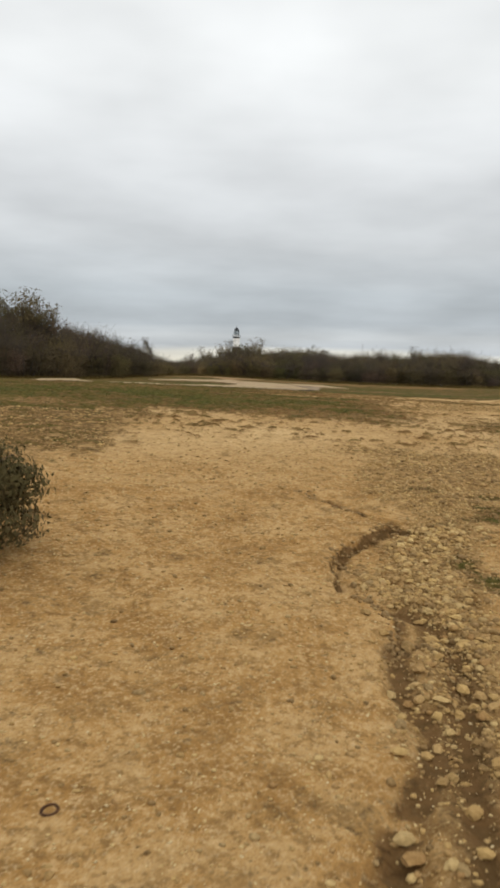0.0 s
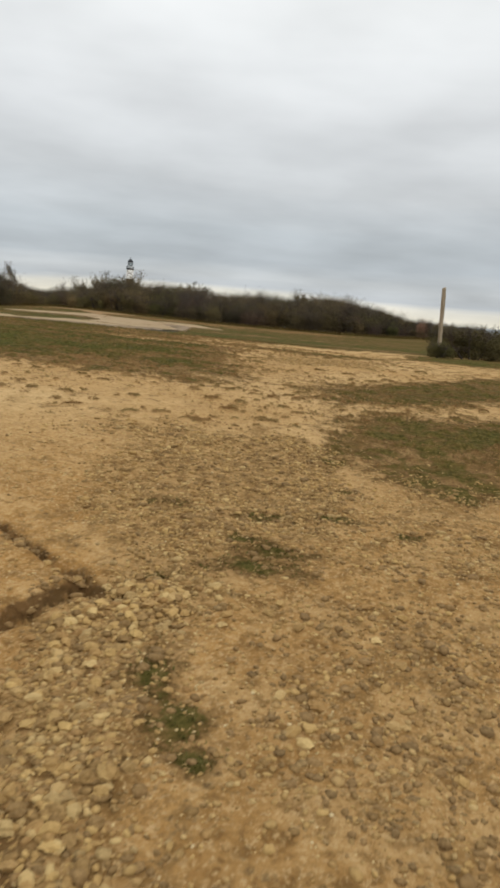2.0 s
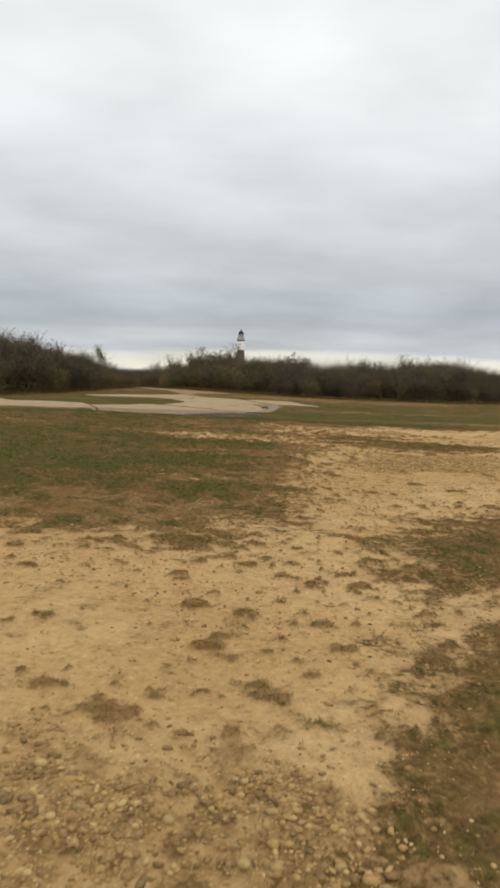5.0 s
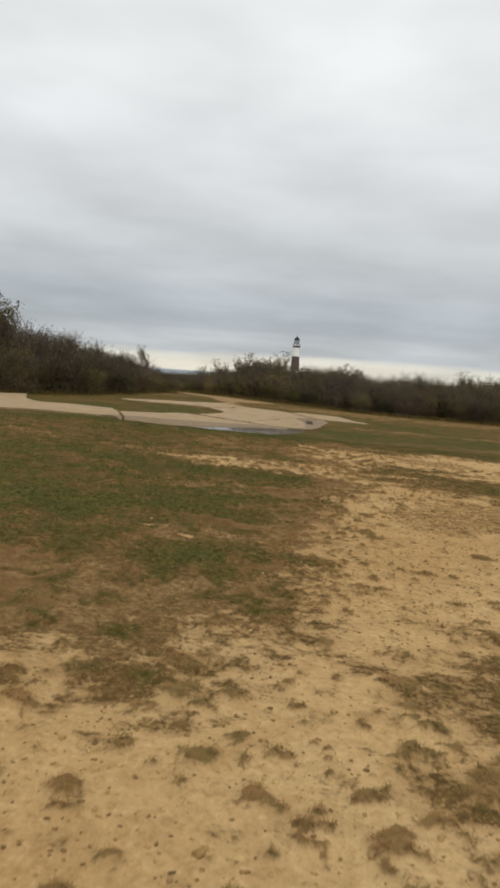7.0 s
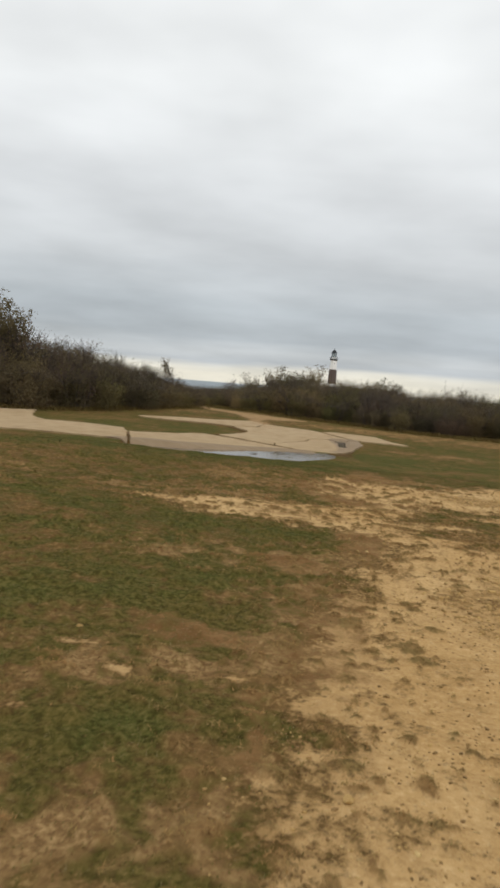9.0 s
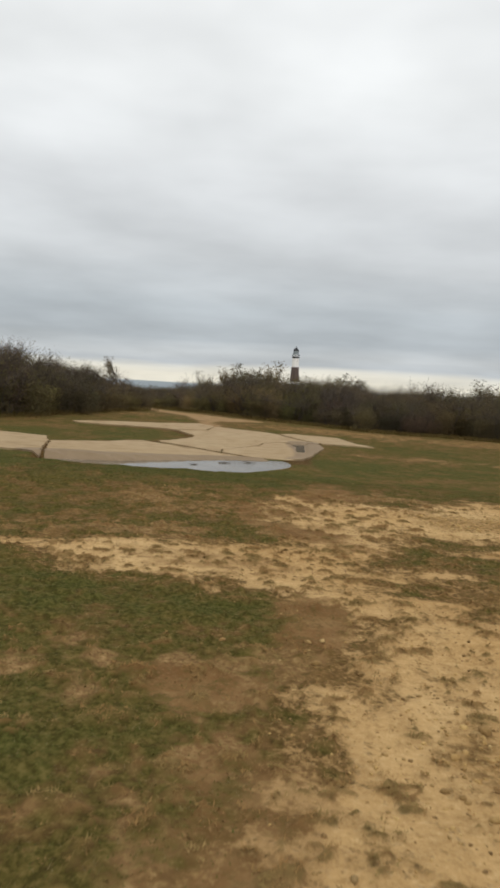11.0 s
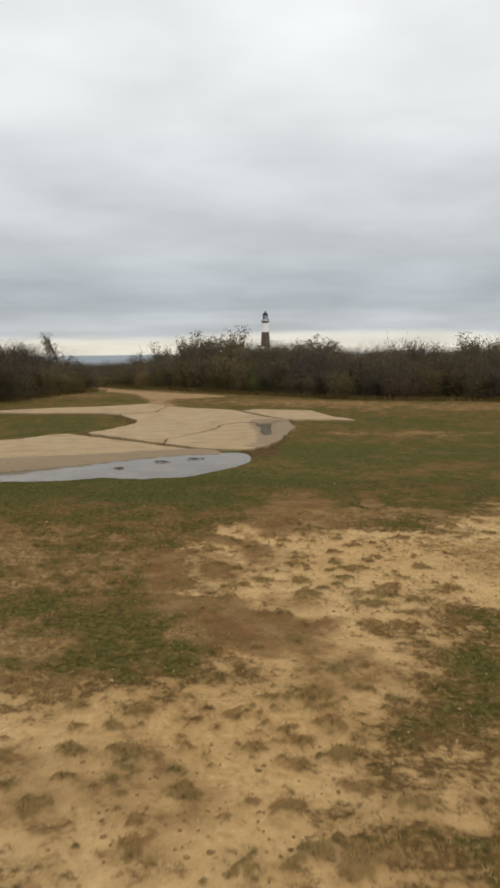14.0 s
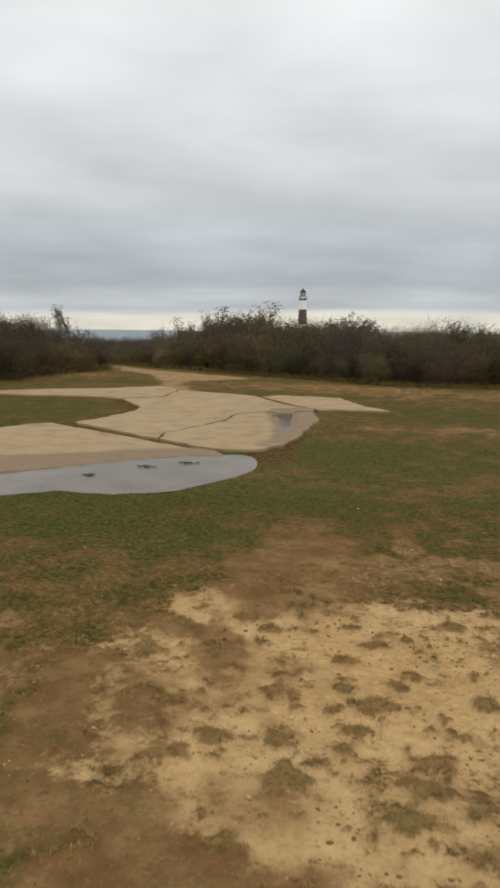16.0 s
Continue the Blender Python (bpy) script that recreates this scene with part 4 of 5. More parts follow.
def shrub(name, seed, radius, height, material, leaves, leaf, label, lobes=7, stems=9, twigs=18, category="shrub", thick=0.03, reach=0.86):
    """A rounded scrub bush: stems and a crown of many small leaves, about 1 unit wide as asked, standing at its foot."""
    rs = np.random.RandomState(seed)
    root = tagged(new(name), label, category, "scrub thicket")
    me, tips = stems_mesh("branchwork", rs, radius, height, stems, twigs, reach, thick)
    part("branchwork", me, root, "grey-brown woody stems and twigs")
    lob = []
    for k in range(lobes):
        t, d = rs.uniform(0, 2 * math.pi), radius * rs.uniform(0.15, 0.68)
        r = radius * rs.uniform(0.28, 0.5)
        rz = min(height * rs.uniform(0.24, 0.4), r * 1.25)
        top = height * (1 - 0.42 * (d / radius) ** 2) * rs.uniform(0.82, 1.0)
        lob.append((d * math.cos(t), d * math.sin(t), max(top - rz, rz * 0.8), r, rz))
        lob.append((d * math.cos(t) * 1.3, d * math.sin(t) * 1.3, height * rs.uniform(0.42, 0.55), r * 0.85, height * 0.2))
        lob.append((d * math.cos(t) * 1.15, d * math.sin(t) * 1.15, height * rs.uniform(0.16, 0.3), r, height * 0.22))
    pts, way = crown_points(rs, lob, int(leaves / len(lob)))
    near = tips[rs.randint(0, len(tips), int(leaves * 0.16))] + rs.normal(0, 0.03 * radius, (int(leaves * 0.16), 3))
    part("crown", leaves_mesh("crown", np.concatenate([pts, near]), rs, leaf, material, len(near), np.concatenate([way, rs.normal(0, 0.6, near.shape) + (0, 0, 0.5)])), root)
    return root


def small_tree(name, seed, height, spread, material, leaves, leaf, label, lean=(0, 0)):
    """A low wind-shaped tree: tapered trunk, limbs and a broken crown."""
    rs = np.random.RandomState(seed)
    root = tagged(new(name), label, "tree", "low trees over the scrub")
    v, f, tips = [], [], []
    p = np.array([0, 0, -0.1])
    fork = np.array([lean[0] * 0.4, lean[1] * 0.4, height * 0.45])
    tube(v, f, p, fork, 0.05 * height / 2, 0.03 * height / 2, 6)
    for k in range(6):
        t = 2 * math.pi * k / 6 + rs.uniform(-0.4, 0.4)
        e = fork + np.array([lean[0] * 0.6 + spread * 0.6 * math.cos(t), lean[1] * 0.6 + spread * 0.6 * math.sin(t), height * rs.uniform(0.28, 0.52)])
        tube(v, f, fork, e, 0.018 * height / 2, 0.008 * height / 2, 4)
        for _ in range(16):
            s = rs.uniform(0.3, 1)
            q = fork + (e - fork) * s
            g = q + rs.normal(0, 0.2, 3) * spread + (lean[0] * 0.15, lean[1] * 0.15, 0.08 * height)
            tube(v, f, q, g, 0.005 * height / 2, 0.0025 * height / 2, 3)
            tips.append(g)
    part("trunk", mesh_from("trunk", v, f, MAT_BARK), root, "grey-brown trunk and limbs")
    tips = np.array(tips)
    n = leaves
    pts = tips[rs.randint(0, len(tips), n)] + rs.normal(0, 0.085 * spread, (n, 3))
    part("crown", leaves_mesh("crown", pts, rs, leaf, material), root)
    return root


def hollow(y):
    """How much higher the growth stands where the ground falls away behind the pad."""
    return float(np.interp(y, [40, 43, 46, 50, 60, 70], [0.0, 0.09, 0.22, 0.30, 0.30, 0.2]))


def foot(x, y, sink=0.03):
    return pad_z(x, y) - sink


def stand(ob, x, y, turn=0.0, size=1.0, tall=1.0, sink=0.03):
    m = Matrix.LocRotScale((x, y, foot(x, y, sink)), Euler((0, 0, turn)), (size, size, size * tall))
    ob.matrix_basis = m
    return ob


def copy_at(ob, x, y, turn, size, tall):
    c = copy_thing(ob, Matrix.Identity(4))
    return stand(c, x, y, turn, size, tall)


KINDS = [
    shrub("shrub", 1, 1.25, 1.5, MAT_LEAF, 7000, 0.036, "dense dark brown-green scrub bush in the thicket", thick=0.02),
    shrub("shrub", 2, 1.15, 1.5, MAT_LEAF, 7000, 0.036, "rounded dark scrub bush in the thicket", thick=0.02),
    shrub("shrub", 3, 1.2, 1.5, MAT_LEAF_OLIVE, 7000, 0.036, "olive-green scrub bush in the thicket", thick=0.02),
    shrub("shrub", 4, 1.2, 1.5, MAT_LEAF_OLIVE, 6500, 0.036, "dull olive scrub bush with bare twigs", thick=0.02),
    shrub("shrub", 5, 1.2, 1.5, MAT_LEAF_GREY, 5500, 0.030, "leafless grey-brown twiggy bush in the thicket", stems=10, twigs=22, thick=0.02),
    shrub("shrub", 6, 1.1, 1.5, MAT_LEAF_GREY, 5500, 0.030, "bare twiggy autumn bush in the thicket", stems=11, twigs=24, thick=0.02),
    shrub("shrub", 7, 1.2, 1.5, MAT_LEAF_TAN, 7000, 0.036, "pale tan-olive dry bush in the thicket", thick=0.02),
]
TREES = [
    small_tree("tree", 21, 1.5, 0.55, MAT_LEAF, 1700, 0.032, "small dark tree rising out of the scrub"),
    small_tree("tree", 22, 1.5, 0.6, MAT_LEAF, 1900, 0.032, "small round-headed tree rising out of the scrub"),
    small_tree("tree", 23, 1.5, 0.55, MAT_LEAF_GREY, 260, 0.030, "small bare grey tree over the scrub"),
]
used = set()


def plant(bank, k, x, y, turn, size, tall):
    """The first of a kind is moved into place, the next ones are copies."""
    ob = bank[k]
    if ob.name in used:
        return copy_at(ob, x, y, turn, size, tall)
    used.add(ob.name)
    return stand(ob, x, y, turn, size, tall)


# front line of the thicket and the height of its crest behind it: x, y of the foot, top above the ground
EAST = [(-8.5, 57, 1.2), (-5.2, 53.5, 1.0), (-2.9, 51.2, 1.0), (-0.4, 48.0, 1.35), (2.2, 45.8, 1.72), (4.65, 44.7, 1.66), (6.9, 43.2, 1.6), (9.8, 43.2, 1.7), (12.5, 42.8, 2.15), (15.5, 43.8, 1.35), (18.5, 46, 0.85), (24, 50, 0.7)]
WEST = [(-2.45, 46.4, 0.91), (-3.0, 44.2, 1.57), (-4.0, 40.8, 2.14), (-5.2, 37.6, 2.90), (-7.2, 35.6, 3.43), (-9.8, 34.6, 3.6), (-14.5, 34, 4.15)]


dark = (4, 4, 2, 1.2, 1.6, 1.6, 0.8)


def thicket(line, rows, seed, step, back, mix):
    r = random.Random(seed)
    for row in range(rows):
        for (ax, ay, ah), (bx, by, bh) in zip(line, line[1:]):
            L = math.hypot(bx - ax, by - ay)
            n = max(1, int(round(L / step)))
            for k in range(n):
                f = (k + r.uniform(0.1, 0.9)) / n
                x, y, h = ax + (bx - ax) * f, ay + (by - ay) * f, ah + (bh - ah) * f
                grow = (0.55, 0.76, 0.88, 0.92)[min(row, 3)] * r.uniform(0.86, 1.06)
                x += back[0] * row * 1.15 + r.uniform(-0.25, 0.25)
                y += back[1] * row * 1.15 + r.uniform(-0.3, 0.3) + 0.45
                h += hollow(y)
                size = max(0.5, min(1.25, h * grow / 1.5 * 1.05))
                kind = r.choices(range(7), dark if row < 2 and x > 4.5 else mix)[0]
                plant(KINDS, kind, x, y, r.uniform(0, 6.28), size, h * grow / (1.5 * size))


thicket(EAST, 7, 5, 1.2, (0.18, 0.9), (1.4, 1.4, 3, 3, 1.2, 1.2, 4.5))
thicket(WEST, 4, 8, 1.35, (-0.75, 0.65), (3, 3, 3, 2.4, 2.0, 2.0, 1.2))

r_tree = random.Random(3)
# crest trees: x, y, top above the ground, kind
for x, y, h, k in [(0.2, 55.0, 1.95, 0), (0.75, 55.5, 1.9, 1), (1.2, 55.5, 2.1, 0), (1.75, 55.2, 1.95, 1), (2.40, 56.5, 2.4, 0), (5.7, 55.5, 1.95, 0), (6.1, 55.2, 1.9, 1), (6.7, 55.5, 2.1, 1), (9.6, 54, 2.05, 2), (10.6, 54, 2.05, 2),
                   (5.2, 55, 1.95, 2), (-4.35, 50.0, 1.25, 2), (-4.1, 50.4, 1.2, 2), (-2.0, 54, 1.45, 2), (-1.0, 54.5, 1.5, 0), (12.5, 52, 1.85, 0), (-7.3, 38.0, 3.0, 2), (-7.9, 38.3, 3.25, 0), (-8.6, 38.4, 3.6, 0), (-9.4, 38.7, 3.8, 1), (-11.0, 39.5, 3.6, 0), (-12.6, 40, 3.8, 1), (15.0, 47, 1.5, 2)]:
    plant(TREES, k, x, y, r_tree.uniform(0, 6.28), (h + hollow(y)) / 1.5 * r_tree.uniform(0.95, 1.0), 1.0)


def windswept(name, seed, label):
    """A thin tree bent by the wind: a leaning stem and limbs that stream to one side, small leaves along them."""
    rs = np.random.RandomState(seed)
    root = tagged(new(name), label, "tree", "low trees over the scrub")
    v, f, tips = [], [], []
    p = [np.array([0.0, 0, -0.1]), np.array([-0.05, 0, 0.7]), np.array([-0.16, 0, 1.15]), np.array([-0.34, 0.05, 1.45])]
    for k in range(3):
        tube(v, f, p[k], p[k + 1], 0.045 - 0.011 * k, 0.034 - 0.011 * k, 6)
    for k in range(13):
        q = p[2] + (p[3] - p[2]) * rs.uniform(-0.5, 1.0)
        e = q + np.array([rs.uniform(-0.42, 0.05), rs.normal(0, 0.14), rs.uniform(0.05, 0.40)])
        tube(v, f, q, e, 0.013, 0.005, 4)
        for _ in range(7):
            c = q + (e - q) * rs.uniform(0.3, 1.0)
            g = c + np.array([rs.uniform(-0.18, 0.05), rs.normal(0, 0.08), rs.uniform(-0.03, 0.16)])
            tube(v, f, c, g, 0.005, 0.002, 3)
            tips.append(g)
    part("trunk", mesh_from("trunk", v, f, MAT_BARK), root, "thin grey leaning trunk and limbs")
    tips = np.array(tips)
    part("crown", leaves_mesh("crown", tips[rs.randint(0, len(tips), 900)] + rs.normal(0, 0.05, (900, 3)), rs, 0.03, MAT_LEAF), root)
    return root


stand(windswept("windswept_tree", 31, "thin windswept tree leaning over the scrub"), -3.62, 46.6, 0.0, 0.95, 1.22)
rusty = shrub("shrub", 41, 0.9, 1.0, MAT_LEAF_RUST, 2600, 0.05, "rust-brown autumn bush beside the post")
stand(rusty, 18.3, 46.0, 1.0, 0.72, 1.7)
for x, y, h in ((17.0, 46.6, 0.85), (19.3, 46.2, 1.1), (20.6, 47.0, 1.0), (15.9, 46.0, 0.95)):
    plant(KINDS, int(x) % 2, x, y, x, 0.8, h / 1.2)
post_bush = shrub("shrub", 42, 1.0, 1.0, MAT_LEAF_DARK, 6000, 0.04, "dark low bush beside the timber post")
stand(post_bush, 12.5, 26.2, 0.4, 1.05, 1.0)
for x, y, a, k, h in ((13.8, 27.0, 2.0, 1.1, 0.98), (15.3, 28.4, 4.0, 1.2, 0.95), (16.9, 30.5, 1.0, 1.2, 0.9), (12.6, 28.6, 5.0, 1.0, 1.1), (18.5, 33.0, 3.0, 1.3, 0.8)):
    stand(copy_thing(post_bush, Matrix.Identity(4)), x, y, a, k, h)
stand(shrub("shrub", 43, 0.42, 0.5, MAT_LEAF_OLIVE, 6000, 0.02, "small green tuft of growth round the post's foot", thick=0.01), 10.95, 24.75, 2.0, 1.0, 1.1)
stand(shrub("shrub", 44, 0.62, 0.55, MAT_LEAF_DARK, 60000, 0.017, "low dark green bush beside the bare sand", lobes=12, thick=0.008, reach=0.8), -0.55, 5.4, 0.6, 1.0, 1.38)


# ---- timber post ----
def build_post():
    root = tagged(new("timber_post"), "square weathered timber post with a sloping top", "post")
    bm = bmesh.new()
    bmesh.ops.create_cube(bm, size=1)
    for v in bm.verts:
        top = v.co.z > 0
        v.co.x *= 0.092 if not top else 0.086
        v.co.y *= 0.092 if not top else 0.086
        v.co.z = (1.95 + (0.03 if v.co.x > 0 else 0)) if top else -0.25
    bmesh.ops.bevel(bm, geom=[e for e in bm.edges], offset=0.008, segments=1, affect="EDGES")
    part("shaft", bm_mesh("shaft", bm, MAT_WOOD), root)
    bm = bmesh.new()
    bmesh.ops.create_cube(bm, size=1)
    for v in bm.verts:
        v.co.x, v.co.y, v.co.z = v.co.x * 0.07, v.co.y * 0.012 - 0.051, 1.46 + v.co.z * 0.62
    bmesh.ops.bevel(bm, geom=[e for e in bm.edges], offset=0.003, segments=1, affect="EDGES")
    part("face_board", bm_mesh("face_board", bm, MAT_WOOD), root, "grey board fixed to the post's upper half")
    root.matrix_basis = pose(11.0, 25.0, foot(11.0, 25.0, 0), 0.5, -2.5, 20)
    return root


build_post()


# ---- lighthouse ----
def ring(bm, z, r, n=8):
    return [bm.verts.new((r * math.cos(2 * math.pi * (k + 0.5) / n), r * math.sin(2 * math.pi * (k + 0.5) / n), z)) for k in range(n)]


def turned(name, profile, material, n=8, smooth_it=False):
    bm = bmesh.new()
    rings = [ring(bm, z, r, n) for z, r in profile]
    for a, b in zip(rings, rings[1:]):
        for k in range(n):
            bm.faces.new((a[k], a[(k + 1) % n], b[(k + 1) % n], b[k]))
    bm.faces.new(rings[-1])
    bm.faces.new(rings[0][::-1])
    return bm_mesh(name, bm, material, smooth_it)


def build_lighthouse():
    root = tagged(new("lighthouse"), "white lighthouse with a broad brown band and dark lantern", "lighthouse")
    part("tower_foot", turned("tower_foot", [(-13.5, 4.1), (-4.0, 3.45), (4.5, 2.90)], MAT_WHITE), root)
    part("brown_band", turned("brown_band", [(4.5, 2.93), (12.3, 2.43)], MAT_BROWN), root, "broad red-brown painted band")
    part("upper_tower", turned("upper_tower", [(12.3, 2.40), (17.2, 2.12)], MAT_WHITE), root)
    part("gallery", turned("gallery", [(17.2, 2.2), (17.55, 2.5), (17.75, 2.62), (17.95, 2.62)], MAT_IRON, 16), root, "dark iron gallery floor")
    for k in range(16):
        t = 2 * math.pi * k / 16
        v, f = [], []
        tube(v, f, (2.5 * math.cos(t), 2.5 * math.sin(t), 17.95), (2.5 * math.cos(t), 2.5 * math.sin(t), 19.0), 0.05, 0.05)
        part("railing_post", mesh_from("railing_post", v, f, MAT_IRON), root)
    v, f = [], []
    for k in range(16):
        t, u = 2 * math.pi * k / 16, 2 * math.pi * (k + 1) / 16
        for z in (18.5, 19.0):
            tube(v, f, (2.5 * math.cos(t), 2.5 * math.sin(t), z), (2.5 * math.cos(u), 2.5 * math.sin(u), z), 0.045, 0.045)
    part("railing", mesh_from("railing", v, f, MAT_IRON), root)
    part("lantern_wall", turned("lantern_wall", [(17.95, 1.65), (19.1, 1.62)], MAT_WHITE, 12), root)
    part("lantern_room", turned("lantern_room", [(19.1, 1.55), (21.2, 1.55)], MAT_GLASS, 12), root, "glazed lantern room")
    for k in range(12):
        t = 2 * math.pi * (k + 0.5) / 12
        v, f = [], []
        tube(v, f, (1.58 * math.cos(t), 1.58 * math.sin(t), 19.1), (1.58 * math.cos(t), 1.58 * math.sin(t), 21.2), 0.08, 0.08)
        part("glazing_bar", mesh_from("glazing_bar", v, f, MAT_IRON), root)
    part("dome", turned("dome", [(21.2, 1.85), (21.5, 1.8), (22.2, 1.3), (22.7, 0.7), (23.0, 0.3)], MAT_IRON, 16, True), root, "black domed roof")
    part("finial", turned("finial", [(22.95, 0.12), (23.3, 0.28), (23.6, 0.12), (24.0, 0.04)], MAT_IRON, 8), root)
    for z, k in ((15.0, 5), (8.6, 5), (0.5, 5)):
        t = 2 * math.pi * k / 8 + 0.785
        w = part("window", mesh_from("window", [(-0.3, 0, -0.6), (0.3, 0, -0.6), (0.3, 0, 0.6), (-0.3, 0, 0.6), (-0.3, 0.25, -0.6), (0.3, 0.25, -0.6), (0.3, 0.25, 0.6), (-0.3, 0.25, 0.6)],
                                         [(0, 1, 2, 3), (4, 7, 6, 5), (0, 4, 5, 1), (1, 5, 6, 2), (2, 6, 7, 3), (3, 7, 4, 0)], MAT_IRON), root)
        r = {15.0: 2.18, 8.6: 2.55, 0.5: 3.0}[z]
        w.matrix_basis = pose(0, -r * 0.94, z, 0, 0, 0)
    root.matrix_basis = pose(0, 450, 0.0, 0, 0, 22.5) @ Matrix.Diagonal((0.84, 0.84, 1, 1))
    return root


build_lighthouse()


# ---- pebbles ----
def pebble_mesh(name, seed, sub=2):
    bm = bmesh.new()
    bmesh.ops.create_icosphere(bm, subdivisions=sub, radius=1)
    r = random.Random(seed)
    sx, sy, sz = r.uniform(0.85, 1.25), r.uniform(0.7, 1.0), r.uniform(0.42, 0.7)
    ox = r.uniform(0, 50)
    for v in bm.verts:
        k = 1 + 0.46 * noise.noise(v.co * 1.4 + Vector((ox, 0, 0))) + 0.22 * noise.noise(v.co * 3.1 + Vector((ox, 7, 0)))
        v.co = Vector((v.co.x * sx * k, v.co.y * sy * k, v.co.z * sz * k))
    return bm_mesh(name, bm, MAT_STONE)


def scatter(box, density, rs, keep):
    """Random places in a box of the plan, kept with the chance that keep(x, y) gives."""
    x0, y0, x1, y1 = box
    n = int((x1 - x0) * (y1 - y0) * density)
    x, y = rs.uniform(x0, x1, n), rs.uniform(y0, y1, n)
    k = rs.rand(n) < keep(x, y)
    return x[k], y[k]


def ico():
    bm = bmesh.new()
    bmesh.ops.create_icosphere(bm, subdivisions=1, radius=1)
    v = np.array([tuple(q.co) for q in bm.verts])
    f = np.array([[q.index for q in p.verts] for p in bm.faces])
    bm.free()
    return v, f


def stones_stuff(name, x, y, size, rs, label, material=None):
    bv, bf = ico()
    n = len(x)
    z = ground_z(x, y)
    ang = rs.uniform(0, 2 * math.pi, n)
    sx, sy, sz = size * rs.uniform(0.85, 1.3, n), size * rs.uniform(0.6, 1.0, n), size * rs.uniform(0.35, 0.7, n)
    lump = 1 + rs.uniform(-0.28, 0.28, (n, len(bv)))
    px, py, pz = bv[:, 0] * sx[:, None] * lump, bv[:, 1] * sy[:, None] * lump, bv[:, 2] * sz[:, None] * lump
    c, s = np.cos(ang)[:, None], np.sin(ang)[:, None]
    v = np.stack([px * c - py * s + x[:, None], px * s + py * c + y[:, None], pz + z[:, None] + sz[:, None] * rs.uniform(-0.15, 0.35, n)[:, None]], -1).reshape(-1, 3)
    f = (bf[None] + (np.arange(n) * len(bv))[:, None, None]).reshape(-1, 3)
    return tagged(new(name, arrays_mesh(name, v, f, material or MAT_STONE)), label, "gravel" if material in (None, MAT_GRIT) else "soil", kind="stuff")


def turf_soft(x, y):
    return smooth(-0.4, 0.4, turf_side(x, y))


rs = np.random.RandomState(77)
def gully_floor(x, y):
    """1 on the smooth sand washed along the foot of the bank and in the runnels."""
    d, side, along = line_dist(x, y, BANK)
    floor = (1 - smooth(0.06, 0.15, d)) * (side > 0) * (along > 0.2) + (1 - smooth(0.0, 0.03, d)) * (side < 0)
    runs = np.minimum(line_dist(x, y, RUNNEL)[0], line_dist(x, y, RILL)[0])
    return np.clip(floor + 0.8 * np.exp(-(runs / 0.06) ** 2), 0, 1)


def gravel_keep(x, y):
    heap = smooth(0.34, 0.58, fbm(x, y, 0.32))
    bar = np.exp(-(np.maximum(line_dist(x, y, BANK)[0] - 0.12, 0) / 0.28) ** 2) * (y < 6.3)
    return cover(x, y)[1] * np.clip(0.14 + 0.62 * heap + 0.42 * bar, 0, 1) * (1 - gully_floor(x, y)) * (0.45 + 0.55 * smooth(3.2, 4.6, y)) * (1 - 0.8 * blobs(x, y, MOSS, 1.6, 0.1, 1.4))


px, py = scatter((0.8, 1.8, 5.0, 9.4), 4400, rs, gravel_keep)
coarse = 0.0078 + 0.0030 * (1 - smooth(0.30, 0.75, line_dist(px, py, BANK)[0])) * (py < 6.4)
psize = (coarse * rs.lognormal(0.0, 0.48, len(px))).clip(0.004, 0.025)
pick = np.argsort(-(psize * ((py > 3.2) & (py < 6.4))))[:290]
rest = np.ones(len(px), bool)
rest[pick] = False
stones_stuff("gravel", px[rest], py[rest], psize[rest], rs, "loose tan and grey pebbles in the washed-out gully")
sx_, sy_ = scatter((-3.0, 1.6, 5.5, 12), 420, rs, lambda x, y: (1 - 0.8 * turf_soft(x, y)) * (0.2 + 0.8 * fbm(x, y, 0.8)) * np.where(y < 9, 1.0, 0.35))
stones_stuff("pebbles", sx_, sy_, rs.lognormal(math.log(0.0072), 0.45, len(sx_)).clip(0.003, 0.022), rs, "small pebbles strewn over bare sand")
cx_, cy_ = scatter((1.0, 7.5, 6.5, 24), 300, rs, lambda x, y: (1 - turf_soft(x, y)) * (1 - cover(x, y)[2]) * (0.25 + 0.9 * smooth(0.4, 0.65, fbm(x, y + 50, 0.9))))
stones_stuff("pebbles", cx_, cy_, rs.lognormal(math.log(0.0055), 0.45, len(cx_)).clip(0.003, 0.016), rs, "dark and pale grit lying on pale sand")
gx_, gy_ = scatter((4.4, 15.8, 7.2, 25), 420, rs, lambda x, y: (cover(x, y)[1] > 0.3) * 0.7)
lx_, ly_ = scatter((-4, 7.8, 0.8, 11.6), 120, rs, lambda x, y: (cover(x, y)[1] > 0.2) * 0.7)
gx_, gy_ = np.concatenate([gx_, lx_]), np.concatenate([gy_, ly_])
stones_stuff("gravel", gx_, gy_, rs.lognormal(math.log(0.014), 0.4, len(gx_)).clip(0.005, 0.035), rs, "grey-brown gravel pressed into bare soil")


